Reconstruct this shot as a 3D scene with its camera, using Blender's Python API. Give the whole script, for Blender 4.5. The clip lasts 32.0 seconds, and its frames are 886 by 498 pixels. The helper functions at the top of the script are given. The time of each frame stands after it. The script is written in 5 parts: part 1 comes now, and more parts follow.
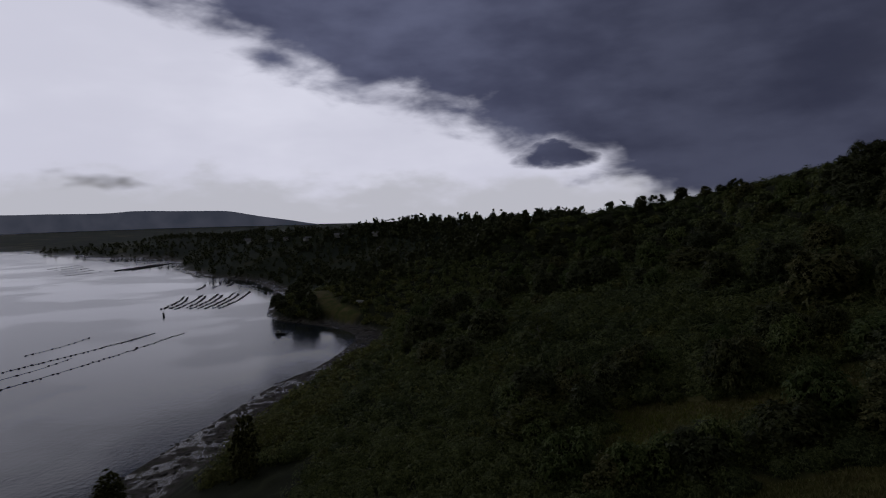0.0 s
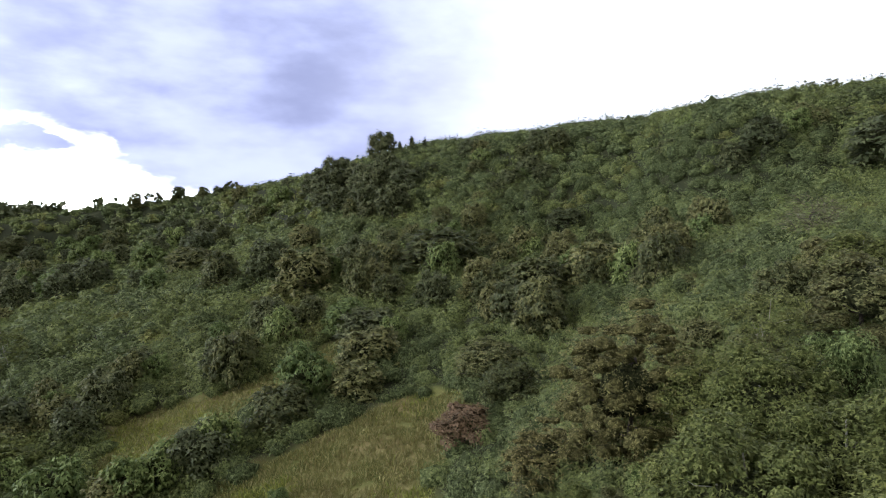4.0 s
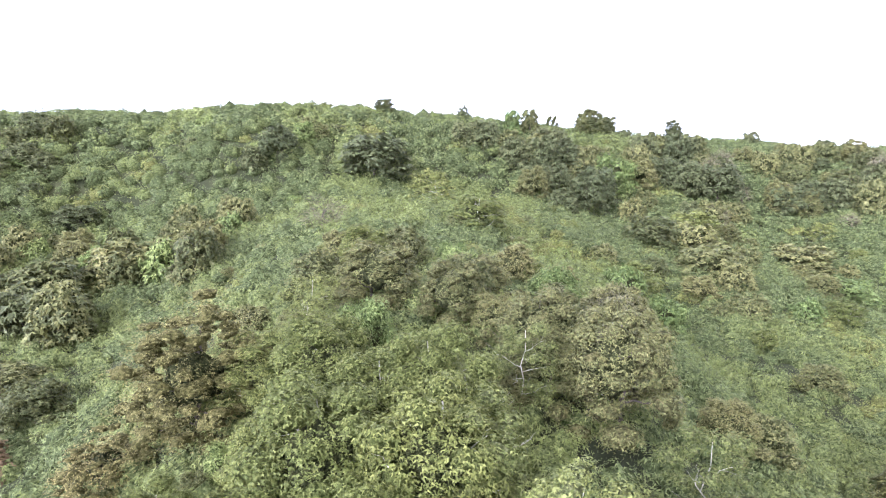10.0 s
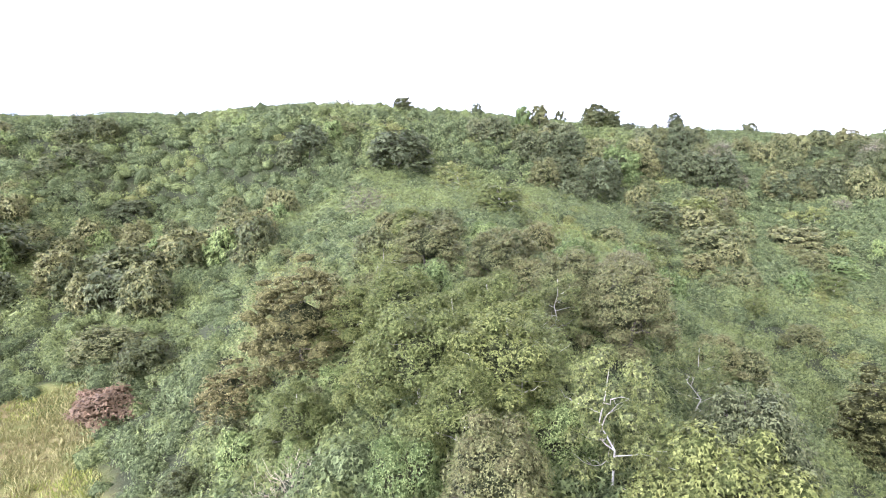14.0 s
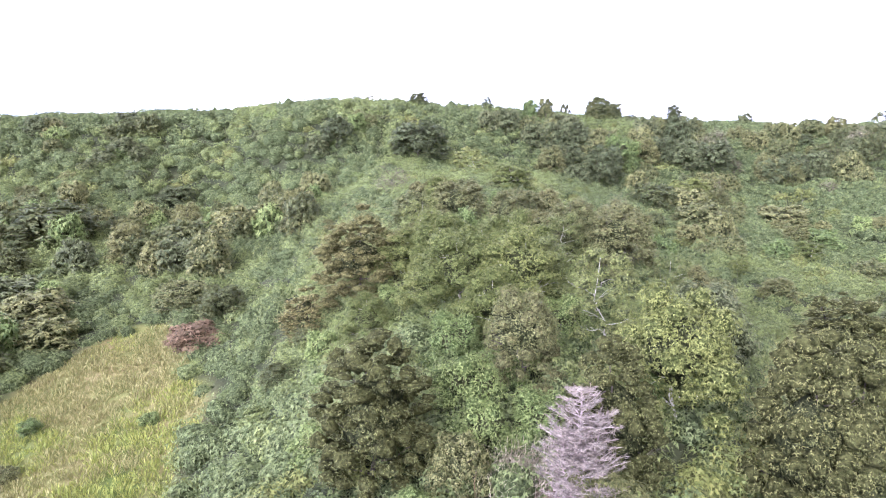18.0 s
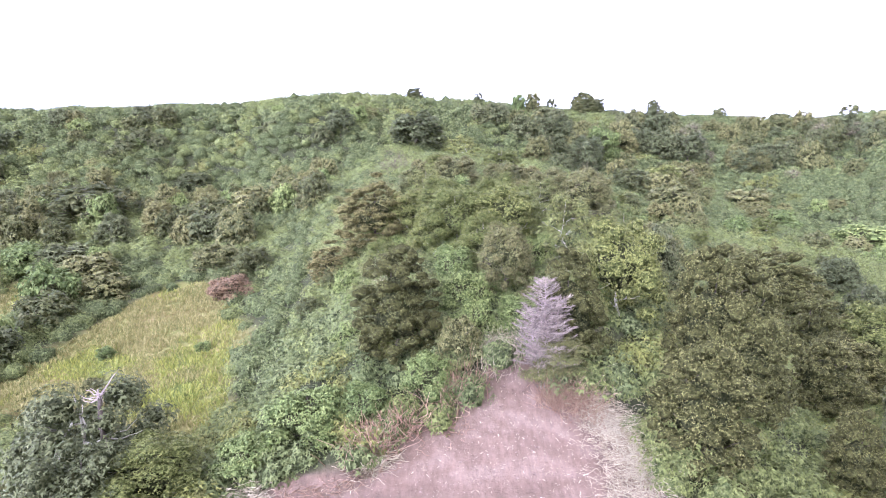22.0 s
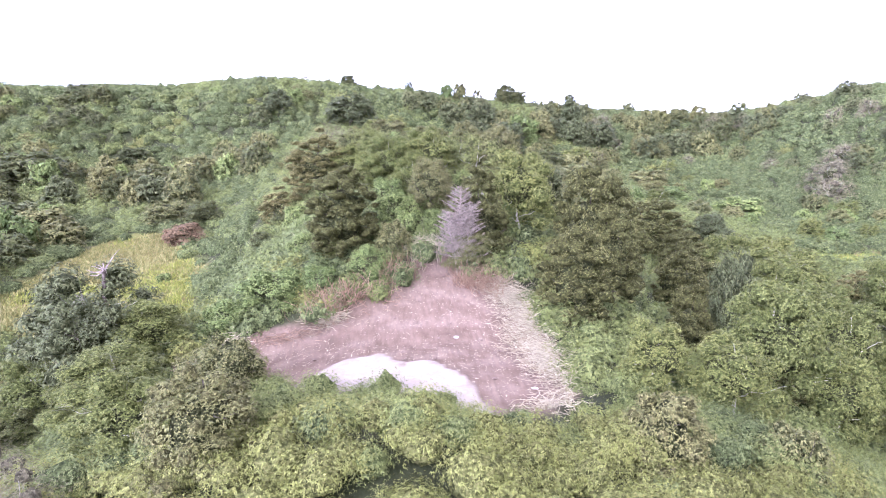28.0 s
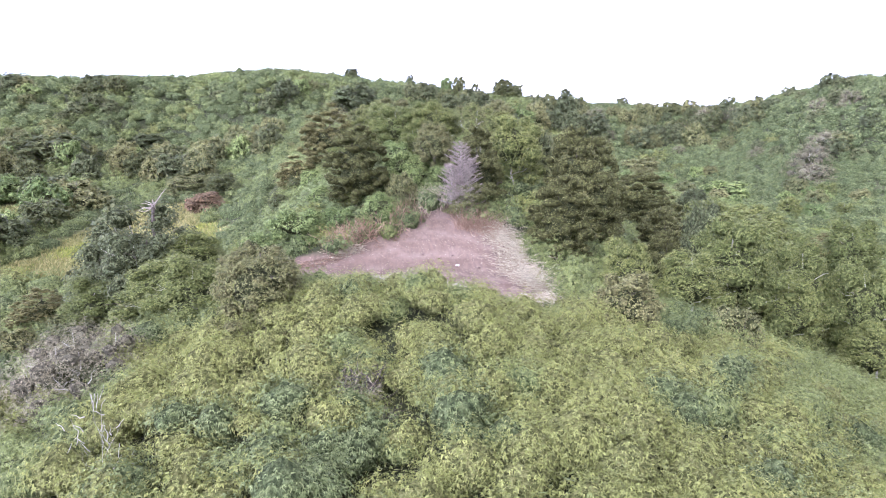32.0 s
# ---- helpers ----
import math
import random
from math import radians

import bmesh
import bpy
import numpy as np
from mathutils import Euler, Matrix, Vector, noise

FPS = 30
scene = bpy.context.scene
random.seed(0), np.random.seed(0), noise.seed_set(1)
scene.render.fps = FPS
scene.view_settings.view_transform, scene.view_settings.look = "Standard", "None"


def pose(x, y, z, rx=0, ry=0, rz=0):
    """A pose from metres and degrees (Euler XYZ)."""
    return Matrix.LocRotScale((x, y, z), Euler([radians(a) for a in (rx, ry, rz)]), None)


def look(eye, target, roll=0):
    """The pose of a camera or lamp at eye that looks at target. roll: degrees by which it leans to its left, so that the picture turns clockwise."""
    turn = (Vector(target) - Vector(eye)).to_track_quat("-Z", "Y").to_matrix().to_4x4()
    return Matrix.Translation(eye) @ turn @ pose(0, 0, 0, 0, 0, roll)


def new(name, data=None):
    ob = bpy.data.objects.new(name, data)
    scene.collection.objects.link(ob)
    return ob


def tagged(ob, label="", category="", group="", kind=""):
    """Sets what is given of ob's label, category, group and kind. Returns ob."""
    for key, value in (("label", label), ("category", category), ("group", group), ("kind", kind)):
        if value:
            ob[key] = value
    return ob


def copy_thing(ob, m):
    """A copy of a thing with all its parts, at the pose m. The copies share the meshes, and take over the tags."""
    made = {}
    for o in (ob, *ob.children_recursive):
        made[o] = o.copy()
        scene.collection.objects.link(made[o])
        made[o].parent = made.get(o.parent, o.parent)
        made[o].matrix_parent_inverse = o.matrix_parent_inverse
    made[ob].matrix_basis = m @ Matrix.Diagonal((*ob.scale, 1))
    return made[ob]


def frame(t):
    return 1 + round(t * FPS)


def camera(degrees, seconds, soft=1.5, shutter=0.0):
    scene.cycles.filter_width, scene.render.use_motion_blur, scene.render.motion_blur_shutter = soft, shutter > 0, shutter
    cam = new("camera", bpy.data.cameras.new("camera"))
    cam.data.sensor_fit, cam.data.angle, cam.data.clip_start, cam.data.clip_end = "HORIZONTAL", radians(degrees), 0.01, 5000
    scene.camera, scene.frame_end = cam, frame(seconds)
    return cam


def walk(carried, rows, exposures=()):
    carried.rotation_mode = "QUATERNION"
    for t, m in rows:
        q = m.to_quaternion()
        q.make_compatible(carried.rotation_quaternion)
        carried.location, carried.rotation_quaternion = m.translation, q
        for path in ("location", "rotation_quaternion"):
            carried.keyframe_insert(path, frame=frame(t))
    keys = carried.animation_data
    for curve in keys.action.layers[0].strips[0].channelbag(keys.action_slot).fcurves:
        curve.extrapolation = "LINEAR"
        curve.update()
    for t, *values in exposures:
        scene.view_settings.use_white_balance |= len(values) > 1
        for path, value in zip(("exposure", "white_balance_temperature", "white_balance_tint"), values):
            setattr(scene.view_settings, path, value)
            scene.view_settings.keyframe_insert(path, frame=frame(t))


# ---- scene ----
cam = camera(72.6, 32.0, 1.0)
PATH = [
    (0, (0.71, 2.02, 60.32), (-9.275, 2.133, 59.747), -1.30),
    (0.5, (0.71, 2.02, 60.32), (-9.214, 3.118, 59.734), -0.82),
    (1, (0.71, 2.02, 60.32), (-9.056, 4.094, 59.726), -0.76),
    (1.5, (0.71, 2.02, 60.32), (-8.806, 5.040, 59.725), -0.35),
    (2, (0.71, 2.02, 60.32), (-8.471, 5.938, 59.700), -0.17),
    (2.5, (0.71, 1.97, 60.33), (-8.036, 6.775, 59.690), 0.06),
    (3, (0.69, 1.94, 60.29), (-7.499, 7.638, 59.672), 0.29),
    (3.5, (0.69, 1.97, 60.29), (-6.904, 8.452, 59.672), 0.52),
    (5.5, (0.68, 2.03, 60.30), (-3.817, 10.946, 59.721), 1.08),
    (6, (0.78, 1.93, 60.29), (-2.597, 11.324, 59.741), 1.35),
    (6.5, (0.83, 1.94, 60.29), (-1.283, 11.698, 59.780), 1.37),
    (7, (0.70, 1.80, 60.33), (-0.291, 11.741, 59.846), 1.43),
    (7.5, (0.55, 1.56, 60.37), (-0.037, 11.534, 59.899), 1.50),
    (8, (0.43, 1.22, 60.24), (0.092, 11.208, 59.773), 1.41),
    (8.5, (0.23, 0.70, 60.10), (0.091, 10.684, 59.625), 1.36),
    (9, (-0.00, -0.00, 60.00), (-0.067, 9.988, 59.520), 1.19),
    (9.5, (-0.33, -0.82, 59.94), (-0.360, 9.164, 59.454), 1.07),
    (10, (-0.70, -1.75, 59.91), (-0.714, 8.235, 59.407), 0.93),
    (10.5, (-1.07, -2.77, 59.82), (-1.074, 7.218, 59.313), 0.75),
    (11, (-1.48, -3.89, 59.60), (-1.486, 6.100, 59.084), 0.60),
    (11.5, (-1.84, -5.06, 59.39), (-1.861, 4.924, 58.861), 0.45),
    (12, (-2.28, -6.45, 59.21), (-2.304, 3.537, 58.663), 0.35),
    (12.5, (-2.78, -7.98, 59.03), (-2.806, 2.007, 58.477), 0.25),
    (13, (-3.26, -9.52, 58.83), (-3.302, 0.462, 58.271), 0.14),
    (13.5, (-3.74, -11.08, 58.65), (-3.802, -1.095, 58.077), 0.10),
    (14, (-4.18, -12.60, 58.39), (-4.268, -2.619, 57.818), 0.05),
    (14.5, (-4.52, -14.14, 58.03), (-4.621, -4.158, 57.457), -0.00),
    (16.5, (-5.38, -20.86, 55.55), (-5.545, -10.878, 55.002), -0.34),
    (17, (-5.71, -22.54, 55.05), (-5.891, -12.553, 54.498), -0.50),
    (17.5, (-6.01, -24.11, 54.49), (-6.205, -14.124, 53.942), -0.51),
    (18, (-6.40, -25.70, 53.84), (-6.596, -15.716, 53.296), -0.56),
    (18.5, (-6.72, -27.27, 53.24), (-6.929, -17.290, 52.699), -0.66),
    (19, (-6.98, -28.94, 52.66), (-7.207, -18.957, 52.119), -0.62),
    (19.5, (-7.16, -30.83, 52.16), (-7.393, -20.849, 51.612), -0.70),
    (20, (-7.23, -32.75, 51.66), (-7.482, -22.766, 51.107), -0.78),
    (20.5, (-7.35, -34.46, 51.12), (-7.607, -24.478, 50.573), -0.74),
    (21, (-7.35, -36.14, 50.57), (-7.614, -26.158, 50.029), -0.78),
    (21.5, (-7.29, -37.76, 50.03), (-7.563, -27.782, 49.484), -0.76),
    (22, (-7.14, -39.24, 49.59), (-7.206, -29.258, 49.044), -0.71),
    (22.5, (-7.03, -40.52, 49.06), (-6.737, -30.538, 48.510), -0.64),
    (23, (-6.98, -41.75, 48.50), (-6.249, -31.791, 47.958), -0.56),
    (23.5, (-6.91, -42.91, 47.93), (-5.924, -32.977, 47.394), -0.55),
    (24, (-6.96, -44.04, 47.33), (-5.898, -34.112, 46.790), -0.63),
    (24.5, (-7.07, -45.05, 46.66), (-6.010, -35.124, 46.136), -0.67),
    (25, (-7.16, -46.10, 46.00), (-6.100, -36.173, 45.482), -0.66),
    (25.5, (-7.19, -47.17, 45.32), (-6.131, -37.239, 44.804), -0.68),
    (27.5, (-7.59, -51.05, 42.60), (-6.517, -41.122, 42.098), -0.67),
    (28, (-7.71, -52.07, 41.99), (-6.649, -42.143, 41.485), -0.67),
    (28.5, (-7.85, -53.09, 41.27), (-6.797, -43.159, 40.776), -0.65),
    (29, (-7.99, -54.11, 40.61), (-6.936, -44.176, 40.127), -0.68),
    (29.5, (-8.16, -55.14, 39.94), (-7.109, -45.205, 39.460), -0.66),
    (30, (-8.34, -56.10, 39.23), (-7.291, -46.169, 38.758), -0.61),
    (30.5, (-8.54, -57.05, 38.53), (-7.486, -47.120, 38.070), -0.57),
    (31, (-8.71, -58.02, 37.85), (-7.654, -48.088, 37.391), -0.60),
    (31.5, (-8.91, -58.97, 37.13), (-7.862, -49.040, 36.674), -0.58),
    (32, (-9.03, -59.97, 36.34), (-7.947, -50.034, 35.893), -0.62),
]
EXPOSURES = [(0.0, -4.95, 7050, 7), (1.0, -4.5, 7200, 3), (2.0, -3.95, 7250, -1), (3.0, -2.42, 7850, -6), (3.5, -1.75, 7500, -2), (5.5, -0.2, 7100, 4), (6.5, 0.18, 7050, 7), (7.5, 0.58, 6900, 9), (9.0, 0.64, 6700, 11),
             (13.0, 0.64, 6450, 14), (19.0, 0.64, 6280, 20), (22.0, 0.68, 6200, 24), (25.0, 0.74, 6150, 27), (28.0, 0.74, 6150, 26), (30.0, 0.64, 6120, 23), (32.0, 0.46, 6120, 21)]
walk(cam, [(t, look(eye, target, roll)) for t, eye, target, roll in PATH], EXPOSURES)

# ---- sky and light ----
SUN_YAW, SUN_UP = 128.0, 42.0      # degrees left of +y, degrees above the horizon


def build_world():
    world = bpy.data.worlds.new("world")
    scene.world = world
    world.use_nodes = True
    nt = world.node_tree
    nt.nodes.clear()
    N, L = nt.nodes.new, nt.links.new

    def math_(op, a, b=None, clamp=False):
        n = N("ShaderNodeMath")
        n.operation, n.use_clamp = op, clamp
        for k, v in enumerate((a, b)):
            if v is None:
                continue
            if isinstance(v, (int, float)):
                n.inputs[k].default_value = v
            else:
                L(v, n.inputs[k])
        return n.outputs[0]

    def ramp(v, lo, hi):
        n = N("ShaderNodeMapRange")
        n.interpolation_type = "SMOOTHSTEP"
        L(v, n.inputs[0])
        n.inputs[1].default_value, n.inputs[2].default_value = lo, hi
        return n.outputs[0]

    def mix(fac, a, b):
        n = N("ShaderNodeMix")
        n.data_type = "RGBA"
        L(fac, n.inputs[0])
        for s, v in ((6, a), (7, b)):
            if isinstance(v, tuple):
                n.inputs[s].default_value = (*v, 1)
            else:
                L(v, n.inputs[s])
        return n.outputs[2]

    def fbm(scale, detail, rough, vec, dist=0.0):
        n = N("ShaderNodeTexNoise")
        n.inputs["Scale"].default_value, n.inputs["Detail"].default_value = scale, detail
        n.inputs["Roughness"].default_value, n.inputs["Distortion"].default_value = rough, dist
        L(vec, n.inputs["Vector"])
        return n.outputs[0]

    co = N("ShaderNodeTexCoord").outputs["Generated"]
    sep = N("ShaderNodeSeparateXYZ")
    L(co, sep.inputs[0])
    x, y, z = sep.outputs
    # azimuth to the left of +y, and height above the horizon, both in degrees
    az = math_("MULTIPLY", math_("ARCTAN2", math_("MULTIPLY", x, -1), y), 57.2958)
    el = math_("MULTIPLY", math_("ARCSINE", z), 57.2958)
    wide = N("ShaderNodeMapping")
    wide.inputs["Scale"].default_value = (1, 1, 2.6)
    L(co, wide.inputs[0])
    wide = wide.outputs[0]
    big, fine, lumps = fbm(3.2, 4, 0.5, wide), fbm(9, 5, 0.52, wide), fbm(11, 4, 0.5, wide, 0.2)
    wob = math_("MULTIPLY", math_("SUBTRACT", math_("ADD", math_("MULTIPLY", lumps, 0.62), math_("MULTIPLY", big, 0.6)), 0.61), 12.5)
    # lower edge of the storm deck climbs towards the open sea
    edge = math_("ADD", math_("MULTIPLY", math_("SUBTRACT", az, 70), 0.35), 1.0)
    deck = ramp(math_("SUBTRACT", math_("ADD", el, wob), edge), -0.9, 3.2)
    sky = N("ShaderNodeTexSky")
    sky.sky_type, sky.sun_disc = "NISHITA", False
    sky.sun_elevation, sky.sun_rotation = radians(SUN_UP), radians(-SUN_YAW)
    dim = N("ShaderNodeVectorMath")
    dim.operation = "SCALE"
    L(sky.outputs[0], dim.inputs[0])
    dim.inputs[3].default_value = 0.12
    # the thin bright layer under and beyond the deck
    bright = mix(ramp(big, 0.35, 0.7), (17.6, 18.2, 23.6), (20.5, 21.2, 27))
    low = mix(ramp(math_("ADD", el, math_("MULTIPLY", math_("SUBTRACT", fine, 0.5), 9)), 1.6, 4.6), (14.5, 15, 18.4), bright)
    thin = mix(ramp(big, 0.2, 0.3), dim.outputs[0], low)
    dark = mix(ramp(math_("ADD", math_("MULTIPLY", big, 0.75), math_("MULTIPLY", fine, 0.35)), 0.38, 0.72), (1.0, 1.14, 2.2), (1.95, 2.2, 3.9))
    # the deck hangs darkest over the ridge and thins out towards the land side
    weight = N("ShaderNodeVectorMath")
    weight.operation = "SCALE"
    L(dark, weight.inputs[0])
    L(math_("ADD", 0.94, math_("MULTIPLY", ramp(az, 64, 94), 0.7)), weight.inputs[3])
    dark = weight.outputs[0]
    land = ramp(math_("ADD", az, math_("MULTIPLY", math_("SUBTRACT", big, 0.5), 16)), 56, 16)
    over = ramp(el, 25, 60)
    dark = mix(over, mix(land, dark, (3.9, 4.15, 5.7)), (1.8, 1.84, 1.98))
    ca = math_("DIVIDE", math_("SUBTRACT", az, 79.2), 3.9)
    ce = math_("DIVIDE", math_("SUBTRACT", el, 5.4), 1.3)
    puff = math_("ADD", math_("ADD", math_("MULTIPLY", ca, ca), math_("MULTIPLY", ce, ce)), math_("MULTIPLY", math_("SUBTRACT", lumps, 0.5), 3.2))
    deck = math_("MAXIMUM", deck, ramp(puff, 1.3, 0.4))
    col = mix(deck, thin, dark)
    behind = math_("MULTIPLY", ramp(math_("ABSOLUTE", math_("SUBTRACT", az, -160)), 105, 70), ramp(el, 60, 30))
    col = mix(behind, col, mix(ramp(big, 0.3, 0.7), (0.75, 0.77, 0.83), (1.2, 1.2, 1.25)))
    bg = N("ShaderNodeBackground")
    L(col, bg.inputs[0])
    bg.inputs[1].default_value = 1.0
    out = N("ShaderNodeOutputWorld")
    L(bg.outputs[0], out.inputs[0])


build_world()
lamp = bpy.data.lights.new("sun", "SUN")
lamp.energy, lamp.angle, lamp.color = 0.8, radians(18), (1.0, 0.96, 0.9)
sun = new("sun", lamp)
a, e = radians(SUN_YAW), radians(SUN_UP)
sun.matrix_world = look((-math.sin(a) * math.cos(e) * 100, math.cos(a) * math.cos(e) * 100, math.sin(e) * 100), (0, 0, 0))


# ---- materials ----
def material(name, rough=0.8, spec=0.3):
    m = bpy.data.materials.new(name)
    m.use_nodes = True
    b = m.node_tree.nodes["Principled BSDF"]
    b.inputs["Roughness"].default_value = rough
    b.inputs["Specular IOR Level"].default_value = spec
    return m, m.node_tree, b


def node_noise(nt, scale, detail=5, rough=0.55, vec=None):
    n = nt.nodes.new("ShaderNodeTexNoise")
    n.inputs["Scale"].default_value, n.inputs["Detail"].default_value = scale, detail
    n.inputs["Roughness"].default_value = rough
    if vec is None:
        vec = nt.nodes.new("ShaderNodeNewGeometry").outputs["Position"]
    nt.links.new(vec, n.inputs["Vector"])
    return n.outputs[0]


def node_ramp(nt, fac, stops):
    r = nt.nodes.new("ShaderNodeValToRGB")
    nt.links.new(fac, r.inputs[0])
    el = r.color_ramp.elements
    while len(el) < len(stops):
        el.new(0.5)
    for e_, (p, c) in zip(el, stops):
        e_.position, e_.color = p, (*c, 1)
    return r.outputs[0]


def node_mix(nt, fac, a_, b_, mode="MIX"):
    n = nt.nodes.new("ShaderNodeMix")
    n.data_type, n.blend_type = "RGBA", mode
    for s, v in ((0, fac), (6, a_), (7, b_)):
        if isinstance(v, tuple):
            n.inputs[s].default_value = (*v, 1)
        elif isinstance(v, (int, float)):
            n.inputs[s].default_value = v
        else:
            nt.links.new(v, n.inputs[s])
    return n.outputs[2]


def node_bump(nt, bsdf, height, strength=0.4, dist=0.1):
    n = nt.nodes.new("ShaderNodeBump")
    n.inputs["Strength"].default_value, n.inputs["Distance"].default_value = strength, dist
    nt.links.new(height, n.inputs["Height"])
    nt.links.new(n.outputs[0], bsdf.inputs["Normal"])


def earth_material(name, stops, scale, fine, rough=0.9, bump=0.5, spec=0.2, dist=0.1):
    m, nt, b = material(name, rough, spec)
    big = node_ramp(nt, node_noise(nt, scale, 6), stops)
    small = node_noise(nt, fine, 6, 0.65)
    nt.links.new(node_mix(nt, small, node_mix(nt, 1.0, big, (0.62, 0.62, 0.62), "MULTIPLY"), big), b.inputs["Base Color"])
    node_bump(nt, b, small, bump, dist)
    return m


# ---- the lie of the land ----
def knots(v, pairs):
    xs, ys_ = zip(*pairs)
    return np.interp(v, xs, ys_)


def smooth(v, lo, hi):
    t = np.clip((v - lo) / (hi - lo), 0, 1)
    return t * t * (3 - 2 * t)


def lump(x, y, cx, cy, sx, sy=None, power=2):
    return np.exp(-(np.abs((x - cx) / sx) ** power) - np.abs((y - cy) / (sy or sx)) ** power)


def hash2(ix, iy, k=0):
    n = (ix.astype(np.int64) * 374761393 + iy.astype(np.int64) * 668265263 + k * 974711) & 0x7FFFFFFF
    n = ((n ^ (n >> 13)) * 1274126177) & 0x7FFFFFFF
    return ((n ^ (n >> 16)) & 0xFFFF) / 65535.0


def value_noise(x, y, k=0):
    ix, iy = np.floor(x), np.floor(y)
    fx, fy = x - ix, y - iy
    fx, fy = fx * fx * (3 - 2 * fx), fy * fy * (3 - 2 * fy)
    return ((hash2(ix, iy, k) * (1 - fx) + hash2(ix + 1, iy, k) * fx) * (1 - fy)
            + (hash2(ix, iy + 1, k) * (1 - fx) + hash2(ix + 1, iy + 1, k) * fx) * fy)


def fractal(x, y, octaves=4, k=0):
    out, amp = 0, 0.5
    for o in range(octaves):
        out, amp, x, y = out + amp * (value_noise(x, y, k + o) - 0.5), amp / 2, x * 2.03 + 7.1, y * 2.03 + 3.7
    return out * 2


SHORE = ((-5200, -2700), (-2300, -2600), (-1500, -1200), (-1289, -900), (-989, -526), (-924, -397), (-735, -320), (-639, -251),
         (-586, -180), (-498, -134), (-404, -113), (-360, -102), (-340, -74), (-319, -48), (-296, -38), (-244, -46),
         (-217, -59), (-180, -66), (-137, -75), (-60, -84), (100, -90), (400, -80), (5200, -60))
CREST_Y = ((-5200, -1900), (-2300, -2000), (-1500, -800), (-989, -330), (-735, -170), (-586, -30), (-498, 30), (-404, 40), (-345, 50),
           (-318, 85), (-295, 115), (-235, 140), (-80, 146), (-18, 158), (40, 178), (72, 192), (143, 190), (300, 180), (5200, 180))
CREST_Z = ((-5200, 6), (-1500, 8), (-1289, 25), (-989, 35), (-735, 43), (-586, 48), (-404, 47), (-345, 52), (-318, 57), (-295, 62), (-270, 67.5), (-227, 73), (-190, 77),
           (-165, 81.5), (-130, 82.5), (-80, 83.5), (-18, 88), (30, 85.5), (72, 86.5), (110, 84.5), (143, 80.5), (200, 91), (300, 92), (5200, 90))
PROFILE = ((-1, -0.05), (-0.02, -0.012), (0, 0), (0.04, 0.008), (0.1, 0.02), (0.135, 0.1), (0.47, 0.375), (0.61, 0.48), (0.84, 0.68), (0.97, 0.95),
           (1.03, 1.0), (1.3, 1.04), (3, 1.05))


def shore_y(x):
    return sum(knots(x + d, SHORE) for d in (-9, -3, 3, 9)) / 4


def land(x, y):
    """The height of the bare ground over the sea."""
    x, y = np.asarray(x, float), np.asarray(y, float)
    s = shore_y(x)
    c = sum(knots(x + d, CREST_Y) for d in (-15, 0, 15)) / 3
    top = sum(knots(x + d, CREST_Z) for d in (-15, 0, 15)) / 3
    v = (y - s) / (c - s)
    z = top * sum(knots(v + d, PROFILE) for d in (-0.015, 0, 0.015)) / 3
    # the spur under the flight and its terrace
    xc = knots(y, ((-60, -6), (-12, -4), (0, -5), (12, -1), (30, 2), (50, 0), (85, -6), (150, 2)))
    sg = knots(y, ((-60, 30), (-10, 30), (0, 27), (15, 23), (30, 24), (80, 30), (150, 34)))
    up = knots(y, ((-85, 0), (-62, 8), (-45, 13), (-28, 11.5), (-20, 11.3), (-11, 10.4), (-4, 9.3), (3, 10.4), (12, 13), (29, 15), (50, 15), (85, 9.5), (104, 7), (149, 0)))
    z = z + up * np.exp(-np.abs((x - xc) / sg) ** 3)
    # the spur to the right, the gully before it, the shoulder to the left
    z = z + 30 * np.exp(-np.abs((x - 152) / 32) ** 2.4) * smooth(y, 15, 95) * (1 - smooth(y, 120, 205))
    z = z - 5 * lump(x, y, 82, 108, 16, 40) + 8 * lump(x, y, -42, 130, 22, 18) - 4 * lump(x, y, -66, 112, 16, 25)
    # the wooded headland beyond the cove
    z = z + 8 * lump(x, y, -380, -88, 30, 17) * smooth(y - s, 2, 12)
    z = z + 1.9 * np.exp(-np.abs((x + 9.5) / 8.5) ** 4) * np.exp(-np.abs((y + 24.5) / 4.5) ** 2)
    z = z + smooth(y, 300, 1800) * 20 * fractal(x / 500, y / 500, 3, 40)
    return z + smooth(v, 0.1, 0.3) * (2.2 * fractal(x / 45, y / 45, 4, 11) * (1 - smooth(np.hypot(x + 4, y + 4), 30, 12)))


CLEARING = [Vector(p) for p in ((-25, -3.6), (-21.5, -2.6), (-18.2, -2.2), (-15.1, -1.7), (-12, -0.8), (-9.5, 1.2), (-6.4, 3.0), (-4.9, 5.8), (-2.7, 8.0), (-0.8, 8.4), (0.8, 5.6), (3.4, 5.4), (6.2, 3.6),
                                (7.0, 1.0), (6.6, -3), (5.9, -8.6), (5.4, -12), (4.9, -14.2), (2.8, -16.8), (-0.3, -18), (-1.6, -18.2), (-3.6, -15.2), (-6.8, -13.9), (-11.9, -13), (-16, -11.8), (-22, -8.5))]
WHITE = [Vector(p) for p in ((-13.8, -13), (-12.5, -10.2), (-11.2, -8.2), (-9.4, -6.9), (-7.7, -6.3), (-6.8, -7.3), (-5.8, -8.7), (-4.7, -8.1), (-3.5, -8.2), (-2.6, -10), (-1.7, -12.5), (-0.7, -16.2),
                             (-0.7, -18), (-3.6, -16), (-9, -15))]
